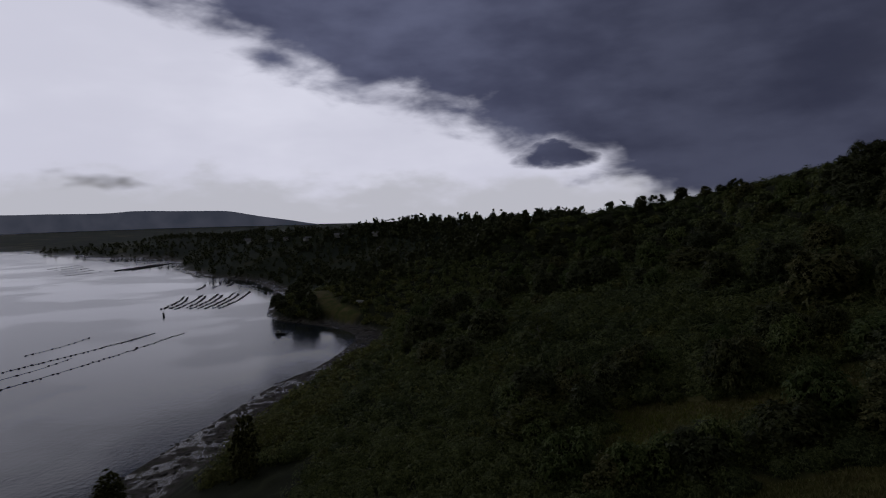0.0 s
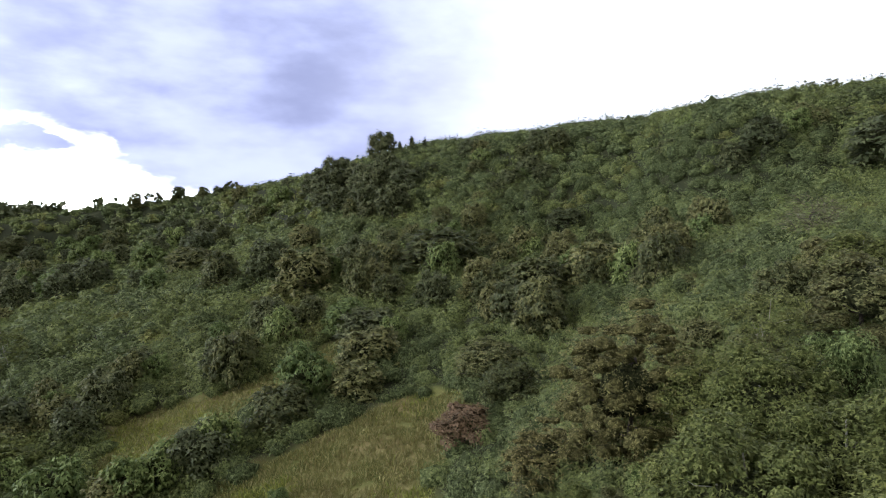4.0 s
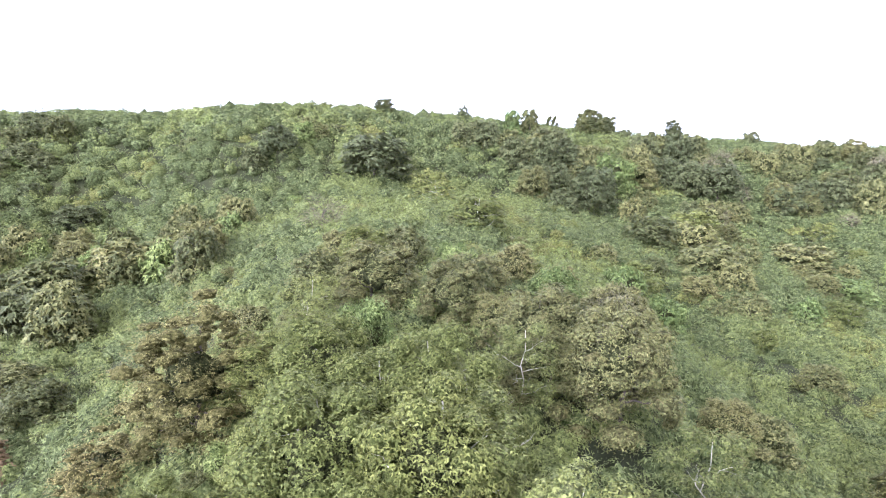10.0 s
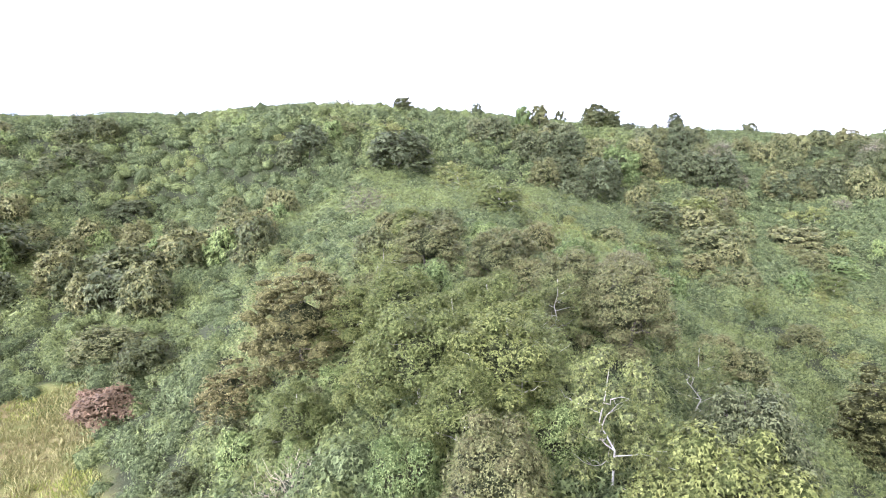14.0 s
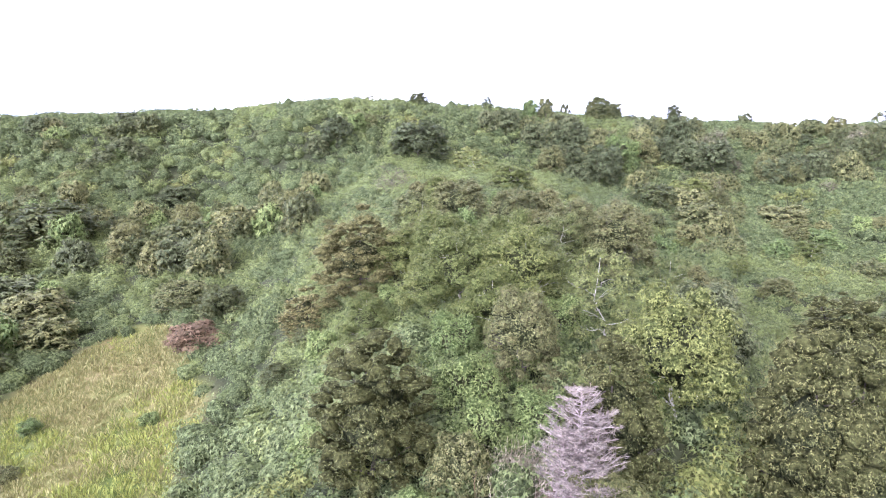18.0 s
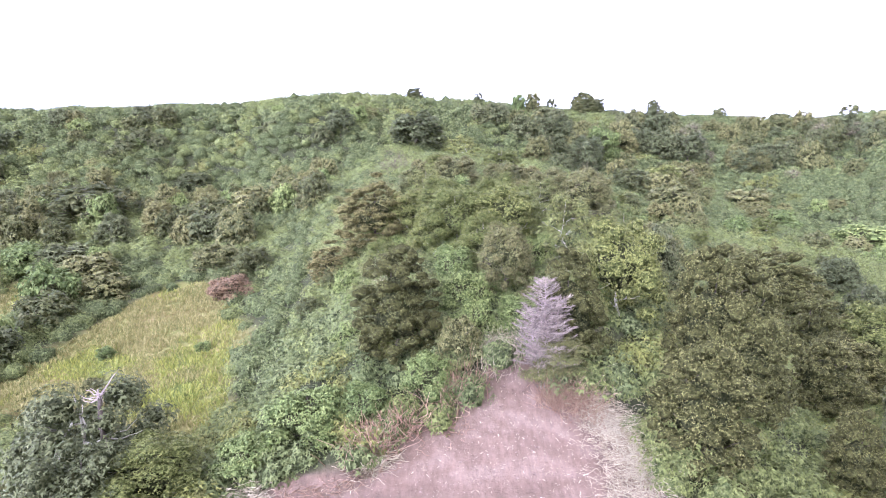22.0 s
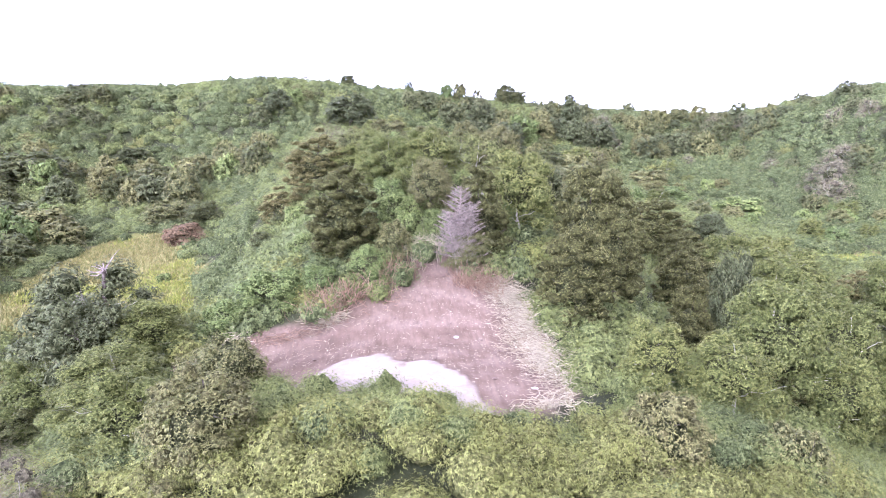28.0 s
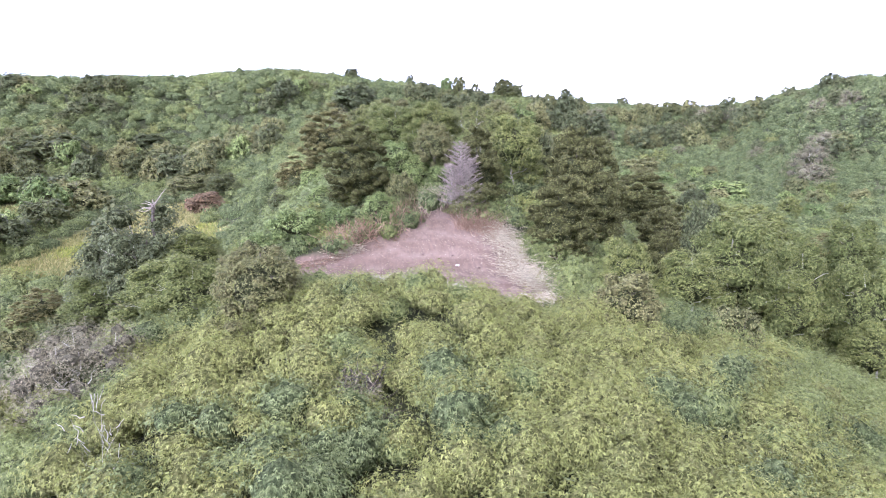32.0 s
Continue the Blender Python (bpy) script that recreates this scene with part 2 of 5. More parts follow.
FIELD = [Vector(p) for p in ((-58, 22), (-55, 32), (-52, 41), (-50, 50), (-43, 52), (-38, 46), (-34.5, 38), (-30, 31.5), (-29.6, 24), (-28.5, 14), (-28, 7), (-33, 6), (-43, 14))]
MEADOW = [Vector(p) for p in ((-72, 20), (-86, 28), (-81, 37), (-77, 44), (-76, 52), (-75, 62), (-67, 54), (-64, 45), (-66, 39), (-64, 33), (-62, 25))]
GLADE = [Vector(p) for p in ((66, 45), (76, 57), (92, 56), (86, 47))]

PLATEAU = [Vector(p) for p in ((52, 197), (80, 199), (132, 199), (150, 230), (40, 230))]
SCAR = [Vector(p) for p in ((146, 178), (151, 186), (158, 184), (154, 172), (148, 168))]


def inside(poly, x, y):
    """How far points lie inside an outline, in metres; negative outside."""
    near, odd = np.full(np.shape(x), 1e9), np.zeros(np.shape(x), bool)
    for p, q in zip(poly, poly[1:] + poly[:1]):
        ex, ey = q.x - p.x, q.y - p.y
        t = np.clip(((x - p.x) * ex + (y - p.y) * ey) / (ex * ex + ey * ey), 0, 1)
        near = np.minimum(near, np.hypot(x - p.x - t * ex, y - p.y - t * ey))
        odd ^= ((p.y > y) != (q.y > y)) & (x < ex * (y - p.y) / (ey + 1e-12) + p.x)
    return np.where(odd, near, -near)


def cells(x, y, size, k):
    """The nearest of scattered centres: distance, its place and a random number."""
    ix, iy = np.floor(x / size), np.floor(y / size)
    best = np.full(np.shape(x), 1e9)
    cx, cy, rnd = np.zeros(np.shape(x)), np.zeros(np.shape(x)), np.zeros(np.shape(x))
    for dx in (-1, 0, 1):
        for dy in (-1, 0, 1):
            jx, jy = ix + dx, iy + dy
            px, py = (jx + 0.1 + 0.8 * hash2(jx, jy, k)) * size, (jy + 0.1 + 0.8 * hash2(jx, jy, k + 1)) * size
            d = np.hypot(x - px, y - py)
            m = d < best
            best, cx, cy, rnd = np.where(m, d, best), np.where(m, px, cx), np.where(m, py, cy), np.where(m, hash2(jx, jy, k + 2), rnd)
    return best, cx, cy, rnd


def bare(x, y):
    """1 where no shrubs grow: the cleared earth, the grass and the beach."""
    wob = 1.1 * fractal(x / 2.5, y / 2.5, 3, 60)
    out = smooth(inside(CLEARING, x, y) + 0.7 * wob, -0.3, 0.9)
    for poly in (FIELD, MEADOW, GLADE, PLATEAU, SCAR):
        out = np.maximum(out, smooth(inside(poly, x, y) + 2 * wob, -0.6, 1.0))
    beach = 1 - smooth(land(x, y) + wob, 1.6, 3.0)
    return np.maximum(out, beach)


def canopy(x, y):
    """The height of the shrub cover over the ground, and the mound that each place belongs to."""
    d, cx, cy, r = cells(x, y, 3.3, 70)
    e, fx, fy, q = cells(x, y, 1.5, 80)
    tall = 0.5 + 0.5 * smooth(y, -13, -22) * (1 - smooth(np.abs(x), 24, 40)) + 0.8 * smooth(y, 60, 100) + 0.7 * fractal(x / 9, y / 9, 2, 75)
    dome = np.sqrt(np.clip(1 - (d / 2.25) ** 2, 0, 1))
    h = np.maximum(tall, 0.3) + (0.5 + 1.9 * r * r) * dome + (0.25 + 0.65 * q) * np.sqrt(np.clip(1 - (e / 1.05) ** 2, 0, 1))
    return h * (1 - bare(x, y)), cx * 0.35 + fx * 0.65, cy * 0.35 + fy * 0.65


# ---- mesh helpers ----
def raw_mesh(name, verts, faces, mat=None, flat=True):
    verts, faces = np.asarray(verts, np.float32), np.asarray(faces, np.int32)
    me = bpy.data.meshes.new(name)
    me.vertices.add(len(verts))
    me.vertices.foreach_set("co", verts.ravel())
    me.loops.add(faces.size)
    me.loops.foreach_set("vertex_index", faces.ravel())
    me.polygons.add(len(faces))
    me.polygons.foreach_set("loop_start", np.arange(len(faces), dtype=np.int32) * faces.shape[1])
    if not flat:
        me.polygons.foreach_set("use_smooth", np.ones(len(faces), bool))
    me.update(calc_edges=True)
    if mat:
        me.materials.append(mat)
    return me


def part(name, mesh, parent, label=""):
    ob = new(name, mesh)
    ob.parent = parent
    if label:
        ob["label"] = label
    return ob


def unit(v):
    return v / np.maximum(np.linalg.norm(v, axis=-1, keepdims=True), 1e-9)


def leaf_quads(rng, at, normal, along, length, width, fold=0.25):
    """Kite-shaped leaves or sprays: places, facing and growing directions, sizes."""
    along = unit(along - normal * (along * normal).sum(-1, keepdims=True))
    side = np.cross(normal, along)
    l, w = np.asarray(length).reshape(-1, 1), np.asarray(width).reshape(-1, 1)
    base, tip = at - along * l * 0.5, at + along * l * 0.5 - normal * l * 0.12
    mid = at - along * l * rng.uniform(-0.15, 0.15, l.shape) + normal * l * 0.1
    a, b = mid + side * w * 0.5 - normal * w * fold, mid - side * w * 0.5 - normal * w * fold
    v = np.stack([base, a, tip, b], 1).reshape(-1, 3)
    return v, np.arange(len(v)).reshape(-1, 4)


def sprays(rng, at, normal, along, length, width):
    """Two narrow leaves spreading from one twig, in place of each broad one."""
    along = unit(along - normal * (along * normal).sum(-1, keepdims=True))
    side = np.cross(normal, along)
    l, w = np.asarray(length).reshape(-1, 1), np.asarray(width).reshape(-1, 1)
    out = []
    for s in (-1, 1):
        a_ = rng.uniform(0.15, 0.75, l.shape) * s
        d = along * np.cos(a_) + side * np.sin(a_) - normal * rng.uniform(0, 0.35, l.shape)
        e = np.cross(normal, unit(d))
        k = l * rng.uniform(0.75, 1.25, l.shape)
        b = at - along * l * 0.35
        out.append(np.stack([b + d * k * 0.3 + e * w * 0.42, b + d * k * 0.3 - e * w * 0.42, b + d * k], 1))
    v = np.stack(out, 1).reshape(-1, 3)
    return v, np.arange(len(v)).reshape(-1, 3)


def join(parts_):
    vs, fs, n = [], [], 0
    for v, f in parts_:
        vs.append(v)
        fs.append(f + n)
        n += len(v)
    return np.concatenate(vs), np.concatenate(fs)


def tube(points, radii, sides=5):
    """A tapered round stem along points."""
    p = np.asarray(points, float)
    r = np.asarray(radii, float)
    t = unit(np.gradient(p, axis=0))
    ref = np.where(np.abs(t[:, 2:3]) > 0.9, (1.0, 0, 0), (0, 0, 1.0))
    u = unit(np.cross(t, ref))
    w = np.cross(t, u)
    ang = np.linspace(0, 2 * np.pi, sides, endpoint=False)
    v = (p[:, None] + r[:, None, None] * (np.cos(ang)[None, :, None] * u[:, None] + np.sin(ang)[None, :, None] * w[:, None])).reshape(-1, 3)
    f = []
    for k in range(len(p) - 1):
        for s in range(sides):
            f.append((k * sides + s, k * sides + (s + 1) % sides, (k + 1) * sides + (s + 1) % sides, (k + 1) * sides + s))
    return v, np.array(f)


def bend(rng, start, end, n=5, wob=0.08):
    """A slightly crooked line of points."""
    start, end = np.asarray(start, float), np.asarray(end, float)
    t = np.linspace(0, 1, n)[:, None]
    off = rng.normal(0, wob * np.linalg.norm(end - start), (n, 3)) * (t * (1 - t) * 4)
    return start + (end - start) * t + off


ICO = bmesh.new()
bmesh.ops.create_icosphere(ICO, subdivisions=2, radius=1)
ICO_V = np.array([v.co[:] for v in ICO.verts])
ICO_F = np.array([[v.index for v in f.verts] + [f.verts[2].index] for f in ICO.faces])
ICO.free()
ICO = bmesh.new()
bmesh.ops.create_icosphere(ICO, subdivisions=1, radius=1)
BALL = (np.array([v.co[:] for v in ICO.verts]), np.array([[v.index for v in f.verts] + [f.verts[2].index] for f in ICO.faces]))
ICO.free()


# ---- plant materials ----
def leaf_material(name, dark, mid_, light, glow=0.25, spread=0.22, rough=0.55, patch=0.0):
    m, nt, b = material(name, 0.62, 0.16)
    dark, light = (tuple(0.72 * q + 0.28 * c for q, c in zip(edge, mid_)) for edge in (dark, light))
    dark, mid_, light = ((r_ * 1.03, g_ * 1.02, b_ * 0.87) for r_, g_, b_ in (dark, mid_, light))
    geo, info = nt.nodes.new("ShaderNodeNewGeometry"), nt.nodes.new("ShaderNodeObjectInfo")
    fac = geo.outputs["Random Per Island"]
    if patch:
        n = nt.nodes.new("ShaderNodeMath")
        n.operation = "MULTIPLY_ADD"
        nt.links.new(fac, n.inputs[0])
        n.inputs[1].default_value = 1 - patch
        q = nt.nodes.new("ShaderNodeMapRange")
        nt.links.new(node_noise(nt, 0.11, 5, 0.6), q.inputs[0])
        q.inputs[1].default_value, q.inputs[2].default_value = 0.32, 0.68
        q.inputs[4].default_value = patch
        nt.links.new(q.outputs[0], n.inputs[2])
        fac = n.outputs[0]
    col = node_ramp(nt, fac, ((0.05, dark), (0.5, mid_), (0.95, light)))
    hue = nt.nodes.new("ShaderNodeHueSaturation")
    for sock, lo, hi, src in (("Hue", 0.5 - 0.05 * spread, 0.5 + 0.06 * spread, info.outputs["Random"]), ("Value", 1 - spread, 1 + spread, info.outputs["Random"])):
        r = nt.nodes.new("ShaderNodeMapRange")
        nt.links.new(src, r.inputs[0])
        r.inputs[3].default_value, r.inputs[4].default_value = (lo, hi) if sock == "Hue" else (hi, lo)
        nt.links.new(r.outputs[0], hue.inputs[sock])
    nt.links.new(col, hue.inputs["Color"])
    nt.links.new(hue.outputs[0], b.inputs["Base Color"])
    tr = nt.nodes.new("ShaderNodeBsdfTranslucent")
    nt.links.new(hue.outputs[0], tr.inputs[0])
    mx = nt.nodes.new("ShaderNodeMixShader")
    mx.inputs[0].default_value = glow
    nt.links.new(b.outputs[0], mx.inputs[1])
    nt.links.new(tr.outputs[0], mx.inputs[2])
    nt.links.new(mx.outputs[0], nt.nodes["Material Output"].inputs[0])
    return m


LEAF = {
    "lobed": leaf_material("yellow_green_leaves", (0.04, 0.05, 0.016), (0.096, 0.112, 0.036), (0.175, 0.19, 0.072), 0.2, 0.15),
    "layered": leaf_material("olive_leaves", (0.052, 0.056, 0.023), (0.117, 0.12, 0.047), (0.2, 0.195, 0.085), 0.15),
    "brown": leaf_material("brown_olive_leaves", (0.066, 0.063, 0.027), (0.15, 0.14, 0.06), (0.25, 0.225, 0.105), 0.15),
    "russet": leaf_material("dull_russet_leaves", (0.052, 0.056, 0.024), (0.114, 0.117, 0.05), (0.19, 0.183, 0.088), 0.15),
    "dark": leaf_material("dark_green_leaves", (0.034, 0.042, 0.022), (0.074, 0.086, 0.043), (0.13, 0.142, 0.077), 0.12),
    "green": leaf_material("mid_green_leaves", (0.05, 0.08, 0.03), (0.12, 0.16, 0.06), (0.21, 0.25, 0.11)),
    "pale": leaf_material("pale_green_leaves", (0.056, 0.068, 0.024), (0.122, 0.14, 0.05), (0.215, 0.225, 0.095), 0.2, 0.2),
    "olive": leaf_material("mixed_olive_leaves", (0.04, 0.049, 0.022), (0.096, 0.104, 0.046), (0.172, 0.168, 0.08), 0.15, 0.35),
    "greypink": leaf_material("grey_twigs_and_leaves", (0.07, 0.065, 0.045), (0.135, 0.125, 0.09), (0.22, 0.2, 0.155), 0.1),
    "redbush": leaf_material("red_brown_leaves", (0.07, 0.05, 0.032), (0.13, 0.088, 0.06), (0.19, 0.13, 0.09), 0.15),
    "dead": leaf_material("dry_pinkish_twigs", (0.085, 0.07, 0.07), (0.165, 0.138, 0.138), (0.28, 0.24, 0.24), 0.05, 0.1),
}
SHRUB = leaf_material("shrub_leaves", (0.056, 0.072, 0.027), (0.137, 0.163, 0.063), (0.25, 0.272, 0.122), 0.25, 0.05, 0.5, 0.3)
SHRUB_WARM = leaf_material("yellowing_shrub_leaves", (0.07, 0.08, 0.028), (0.16, 0.175, 0.06), (0.275, 0.276, 0.112), 0.25, 0.05, 0.5, 0.3)
SHRUB_COOL = leaf_material("deep_green_shrub_leaves", (0.04, 0.056, 0.025), (0.1, 0.128, 0.057), (0.19, 0.218, 0.11), 0.25, 0.05, 0.5, 0.3)


def shaded_heart_material(name, dark, mid_, light):
    """The inner mass of a plant, shade painted in: small leaves and twigs too dense to part."""
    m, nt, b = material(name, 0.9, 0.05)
    # every colour is cut by about a third to paint the inner shade
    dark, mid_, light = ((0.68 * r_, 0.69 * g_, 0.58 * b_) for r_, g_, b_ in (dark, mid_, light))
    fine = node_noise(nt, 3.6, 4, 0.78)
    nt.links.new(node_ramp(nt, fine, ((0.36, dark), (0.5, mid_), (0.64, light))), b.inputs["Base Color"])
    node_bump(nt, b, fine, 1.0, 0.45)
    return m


# dry twigs and old leaves deep inside a crown, and the leafy mass of each colour, all darkened for shade
SHADE_TWIGS = shaded_heart_material("shaded_inner_twigs", (0.018, 0.021, 0.011), (0.05, 0.056, 0.027), (0.1, 0.105, 0.053))
SHADED_HEART = {kind: shaded_heart_material("dense_" + kind, *cols) for kind, cols in {
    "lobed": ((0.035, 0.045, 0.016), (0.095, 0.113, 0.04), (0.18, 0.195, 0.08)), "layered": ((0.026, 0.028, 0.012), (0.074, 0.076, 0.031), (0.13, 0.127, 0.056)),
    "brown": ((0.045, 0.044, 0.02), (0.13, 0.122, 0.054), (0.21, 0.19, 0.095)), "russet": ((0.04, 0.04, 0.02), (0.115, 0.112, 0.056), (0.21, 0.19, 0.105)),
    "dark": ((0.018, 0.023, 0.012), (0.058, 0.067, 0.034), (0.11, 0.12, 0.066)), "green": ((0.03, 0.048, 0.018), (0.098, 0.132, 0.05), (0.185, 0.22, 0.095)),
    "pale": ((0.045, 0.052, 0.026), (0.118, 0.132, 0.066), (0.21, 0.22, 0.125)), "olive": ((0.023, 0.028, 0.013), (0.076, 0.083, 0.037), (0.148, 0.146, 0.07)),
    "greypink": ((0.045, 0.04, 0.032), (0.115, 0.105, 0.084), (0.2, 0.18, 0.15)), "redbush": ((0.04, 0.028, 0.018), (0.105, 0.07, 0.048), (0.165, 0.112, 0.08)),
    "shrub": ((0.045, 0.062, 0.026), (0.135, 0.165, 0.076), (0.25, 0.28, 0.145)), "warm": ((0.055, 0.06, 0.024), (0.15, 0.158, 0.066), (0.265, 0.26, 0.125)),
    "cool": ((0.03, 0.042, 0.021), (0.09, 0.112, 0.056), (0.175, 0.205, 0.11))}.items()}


def bark_material(name, a_, b_):
    return earth_material(name, ((0.35, a_), (0.65, b_)), 3.0, 14.0, 0.9, 0.6)


BARK = {"dark": bark_material("dark_bark", (0.05, 0.04, 0.032), (0.12, 0.1, 0.085)), "pale": bark_material("pale_bark", (0.24, 0.225, 0.19), (0.42, 0.4, 0.35)),
        "dead": bark_material("dry_wood", (0.24, 0.19, 0.175), (0.42, 0.36, 0.34))}


# ---- trees: each variety is grown once and then set out ----
def skeleton_of(rng, height, reach, fork=0.3, limbs=6, lean=0.06, thick=0.022, up=0.35):
    """Trunk and limbs, with the limbs' ends."""
    top = np.array([rng.normal(0, lean * height), rng.normal(0, lean * height), height * 0.86])
    stem = bend(rng, (0, 0, -0.4), top, 7, 0.03)
    out, ends = [tube(stem, np.linspace(thick * height, thick * height * 0.25, 7), 6)], [top]
    for k in range(limbs):
        t = fork + (0.85 - fork) * (k + rng.uniform(0, 0.6)) / limbs
        s = stem[0] + (stem[-1] - stem[0]) * t
        i = min(int(t * 6), 5)
        s = stem[i] + (stem[i + 1] - stem[i]) * (t * 6 - i)
        a_ = k * 2.4 + rng.uniform(-0.4, 0.4)
        ln = reach * rng.uniform(0.6, 1.0) * (1.1 - 0.5 * t)
        e_ = s + np.array([math.cos(a_) * ln, math.sin(a_) * ln, ln * rng.uniform(up * 0.5, up * 1.6)])
        p = bend(rng, s, e_, 5, 0.07)
        out.append(tube(p, np.linspace(thick * height * 0.5, thick * height * 0.12, 5), 5))
        ends.append(e_)
        for _ in range(2):
            m_ = p[rng.integers(2, 4)]
            g = m_ + (e_ - s) * rng.uniform(0.25, 0.5) + rng.normal(0, 0.16 * ln, 3) + (0, 0, 0.1 * ln)
            out.append(tube(bend(rng, m_, g, 4, 0.08), np.linspace(thick * height * 0.22, thick * height * 0.06, 4), 4))
            ends.append(g)
    return join(out), ends


def lobes_dome(rng, h, w, n, low=0.3, size=(0.24, 0.4), centre=True):
    """Rounded foliage masses under a dome h high and w wide."""
    out = []
    for k in range(n):
        a_, t = k * 2.39996 + rng.uniform(-0.3, 0.3), (k + 0.5) / n
        z = h * (low + (0.92 - low) * t)
        r = 0.5 * w * math.sqrt(max(0.04, 1 - ((z / h - low) / (1.02 - low)) ** 2)) * rng.uniform(0.5, 0.82)
        s = 0.5 * w * rng.uniform(*size)
        out.append((np.array([math.cos(a_) * r, math.sin(a_) * r, z - s * 0.25]), np.array([s, s, s * rng.uniform(0.7, 1.05)])))
    if centre:
        out.append((np.array([0, 0, h * 0.55]), np.array([0.33 * w, 0.33 * w, h * 0.3])))
    return out


def tiers_cone(rng, h, w, n, low=0.12):
    """Flat, slightly drooping sprays of foliage, wider below."""
    out = []
    for k in range(n):
        t = k / (n - 1)
        z = h * (low + (0.96 - low) * t)
        ring = max(1, int(round(5.5 * (1 - t) + 1)))
        for j in range(ring):
            a_ = k * 1.3 + j * 2 * math.pi / ring + rng.uniform(-0.4, 0.4)
            r = 0.5 * w * (1 - t ** 1.6) * rng.uniform(0.5, 0.78)
            s = 0.5 * w * rng.uniform(0.26, 0.4) * (1 - 0.45 * t)
            out.append((np.array([math.cos(a_) * r, math.sin(a_) * r, z + rng.uniform(-0.04, 0.04) * h]), np.array([s, s, s * rng.uniform(0.3, 0.45)])))
    out.append((np.array([0, 0, h * 0.5]), np.array([0.22 * w, 0.22 * w, h * 0.42])))
    return out


def fronds_dome(rng, h, w, n, low=0.1):
    """Many short flat fronds in tiers over a domed crown, each drooping outwards."""
    out = []
    for k in range(n):
        t = k / (n - 1)
        z = h * (low + (0.95 - low) * t)
        rim = 0.5 * w * math.sqrt(max(0.03, 1 - t ** 2.8)) * (0.75 + 0.25 * min(1, t * 4))
        ring = max(2, int(round(2 * math.pi * rim / (0.19 * w))))
        for j in range(ring):
            a_ = k * 1.3 + (j + rng.uniform(-0.3, 0.3)) * 2 * math.pi / ring
            r = rim * rng.uniform(0.55, 1.02)
            s = w * rng.uniform(0.08, 0.15)
            out.append((np.array([math.cos(a_) * r, math.sin(a_) * r, z + rng.normal(0, 0.06) * h]), np.array([s, s, s * rng.uniform(0.5, 0.95)])))
    out.append((np.array([0, 0, h * 0.48]), np.array([0.36 * w, 0.36 * w, h * 0.42])))
    return out


def foliage(rng, lobes, count, length, width, flat=0.35, core=0.82, skirt=0.35, rag=0.18, ball=None):
    """Leaves over the outside of the lobes, and the dense inner hearts that they sit on."""
    area = np.array([r[0] * r[1] + r[0] * r[2] * 2 for _, r in lobes])
    pick = rng.choice(len(lobes), int(count * 1.9), p=area / area.sum())
    c, r = np.array([l[0] for l in lobes])[pick], np.array([l[1] for l in lobes])[pick]
    d = unit(rng.normal(size=(len(pick), 3)))
    keep = (d[:, 2] > -0.25) | (rng.random(len(pick)) < skirt)
    c, r, d, pick = c[keep], r[keep], d[keep], pick[keep]
    at = c + d * r * rng.uniform(1 - rag, 1 + rag, (len(d), 1))
    hidden = np.zeros(len(at), bool)
    for k, (lc, lr) in enumerate(lobes):
        hidden |= ((((at - lc) / (lr * 0.86)) ** 2).sum(1) < 1) & (pick != k)
    at, d, r = at[~hidden][:count], d[~hidden][:count], r[~hidden][:count]
    nrm = unit(unit(d / r) * (1 - flat) + np.array([0, 0, flat]) + rng.normal(0, 0.28, at.shape))
    along = unit(d * (1, 1, 0.2) + (0, 0, -0.25)) + rng.normal(0, 0.5, at.shape)
    n = len(at)
    leaves_ = sprays(rng, at, nrm, along, 1.25 * length * rng.uniform(0.6, 1.35, n), width * rng.uniform(0.7, 1.4, n))
    out = []
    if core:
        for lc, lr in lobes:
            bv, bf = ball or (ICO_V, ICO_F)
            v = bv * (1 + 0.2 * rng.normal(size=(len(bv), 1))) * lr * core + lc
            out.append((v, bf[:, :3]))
    return leaves_, out


def both(name, label, category, kind, seeds, h, w, count, leaf, *rest, **kw):
    """The same variety three times: finely leaved for the trees passed close by, coarser for those near and far off."""
    out = [grow(name, label, category, kind, k + 900, h, w, int(count * 3.4), leaf * 0.4, *rest, **kw) for k in seeds]
    out += [grow(name, label, category, kind, k, h, w, int(count * 1.9), leaf * 0.56, *rest, **kw) for k in seeds]
    return out + [grow(name, label, category, kind, k + 500, h, w, int(count * 0.8), leaf * 1.02, *rest, far=True, **kw) for k in seeds]


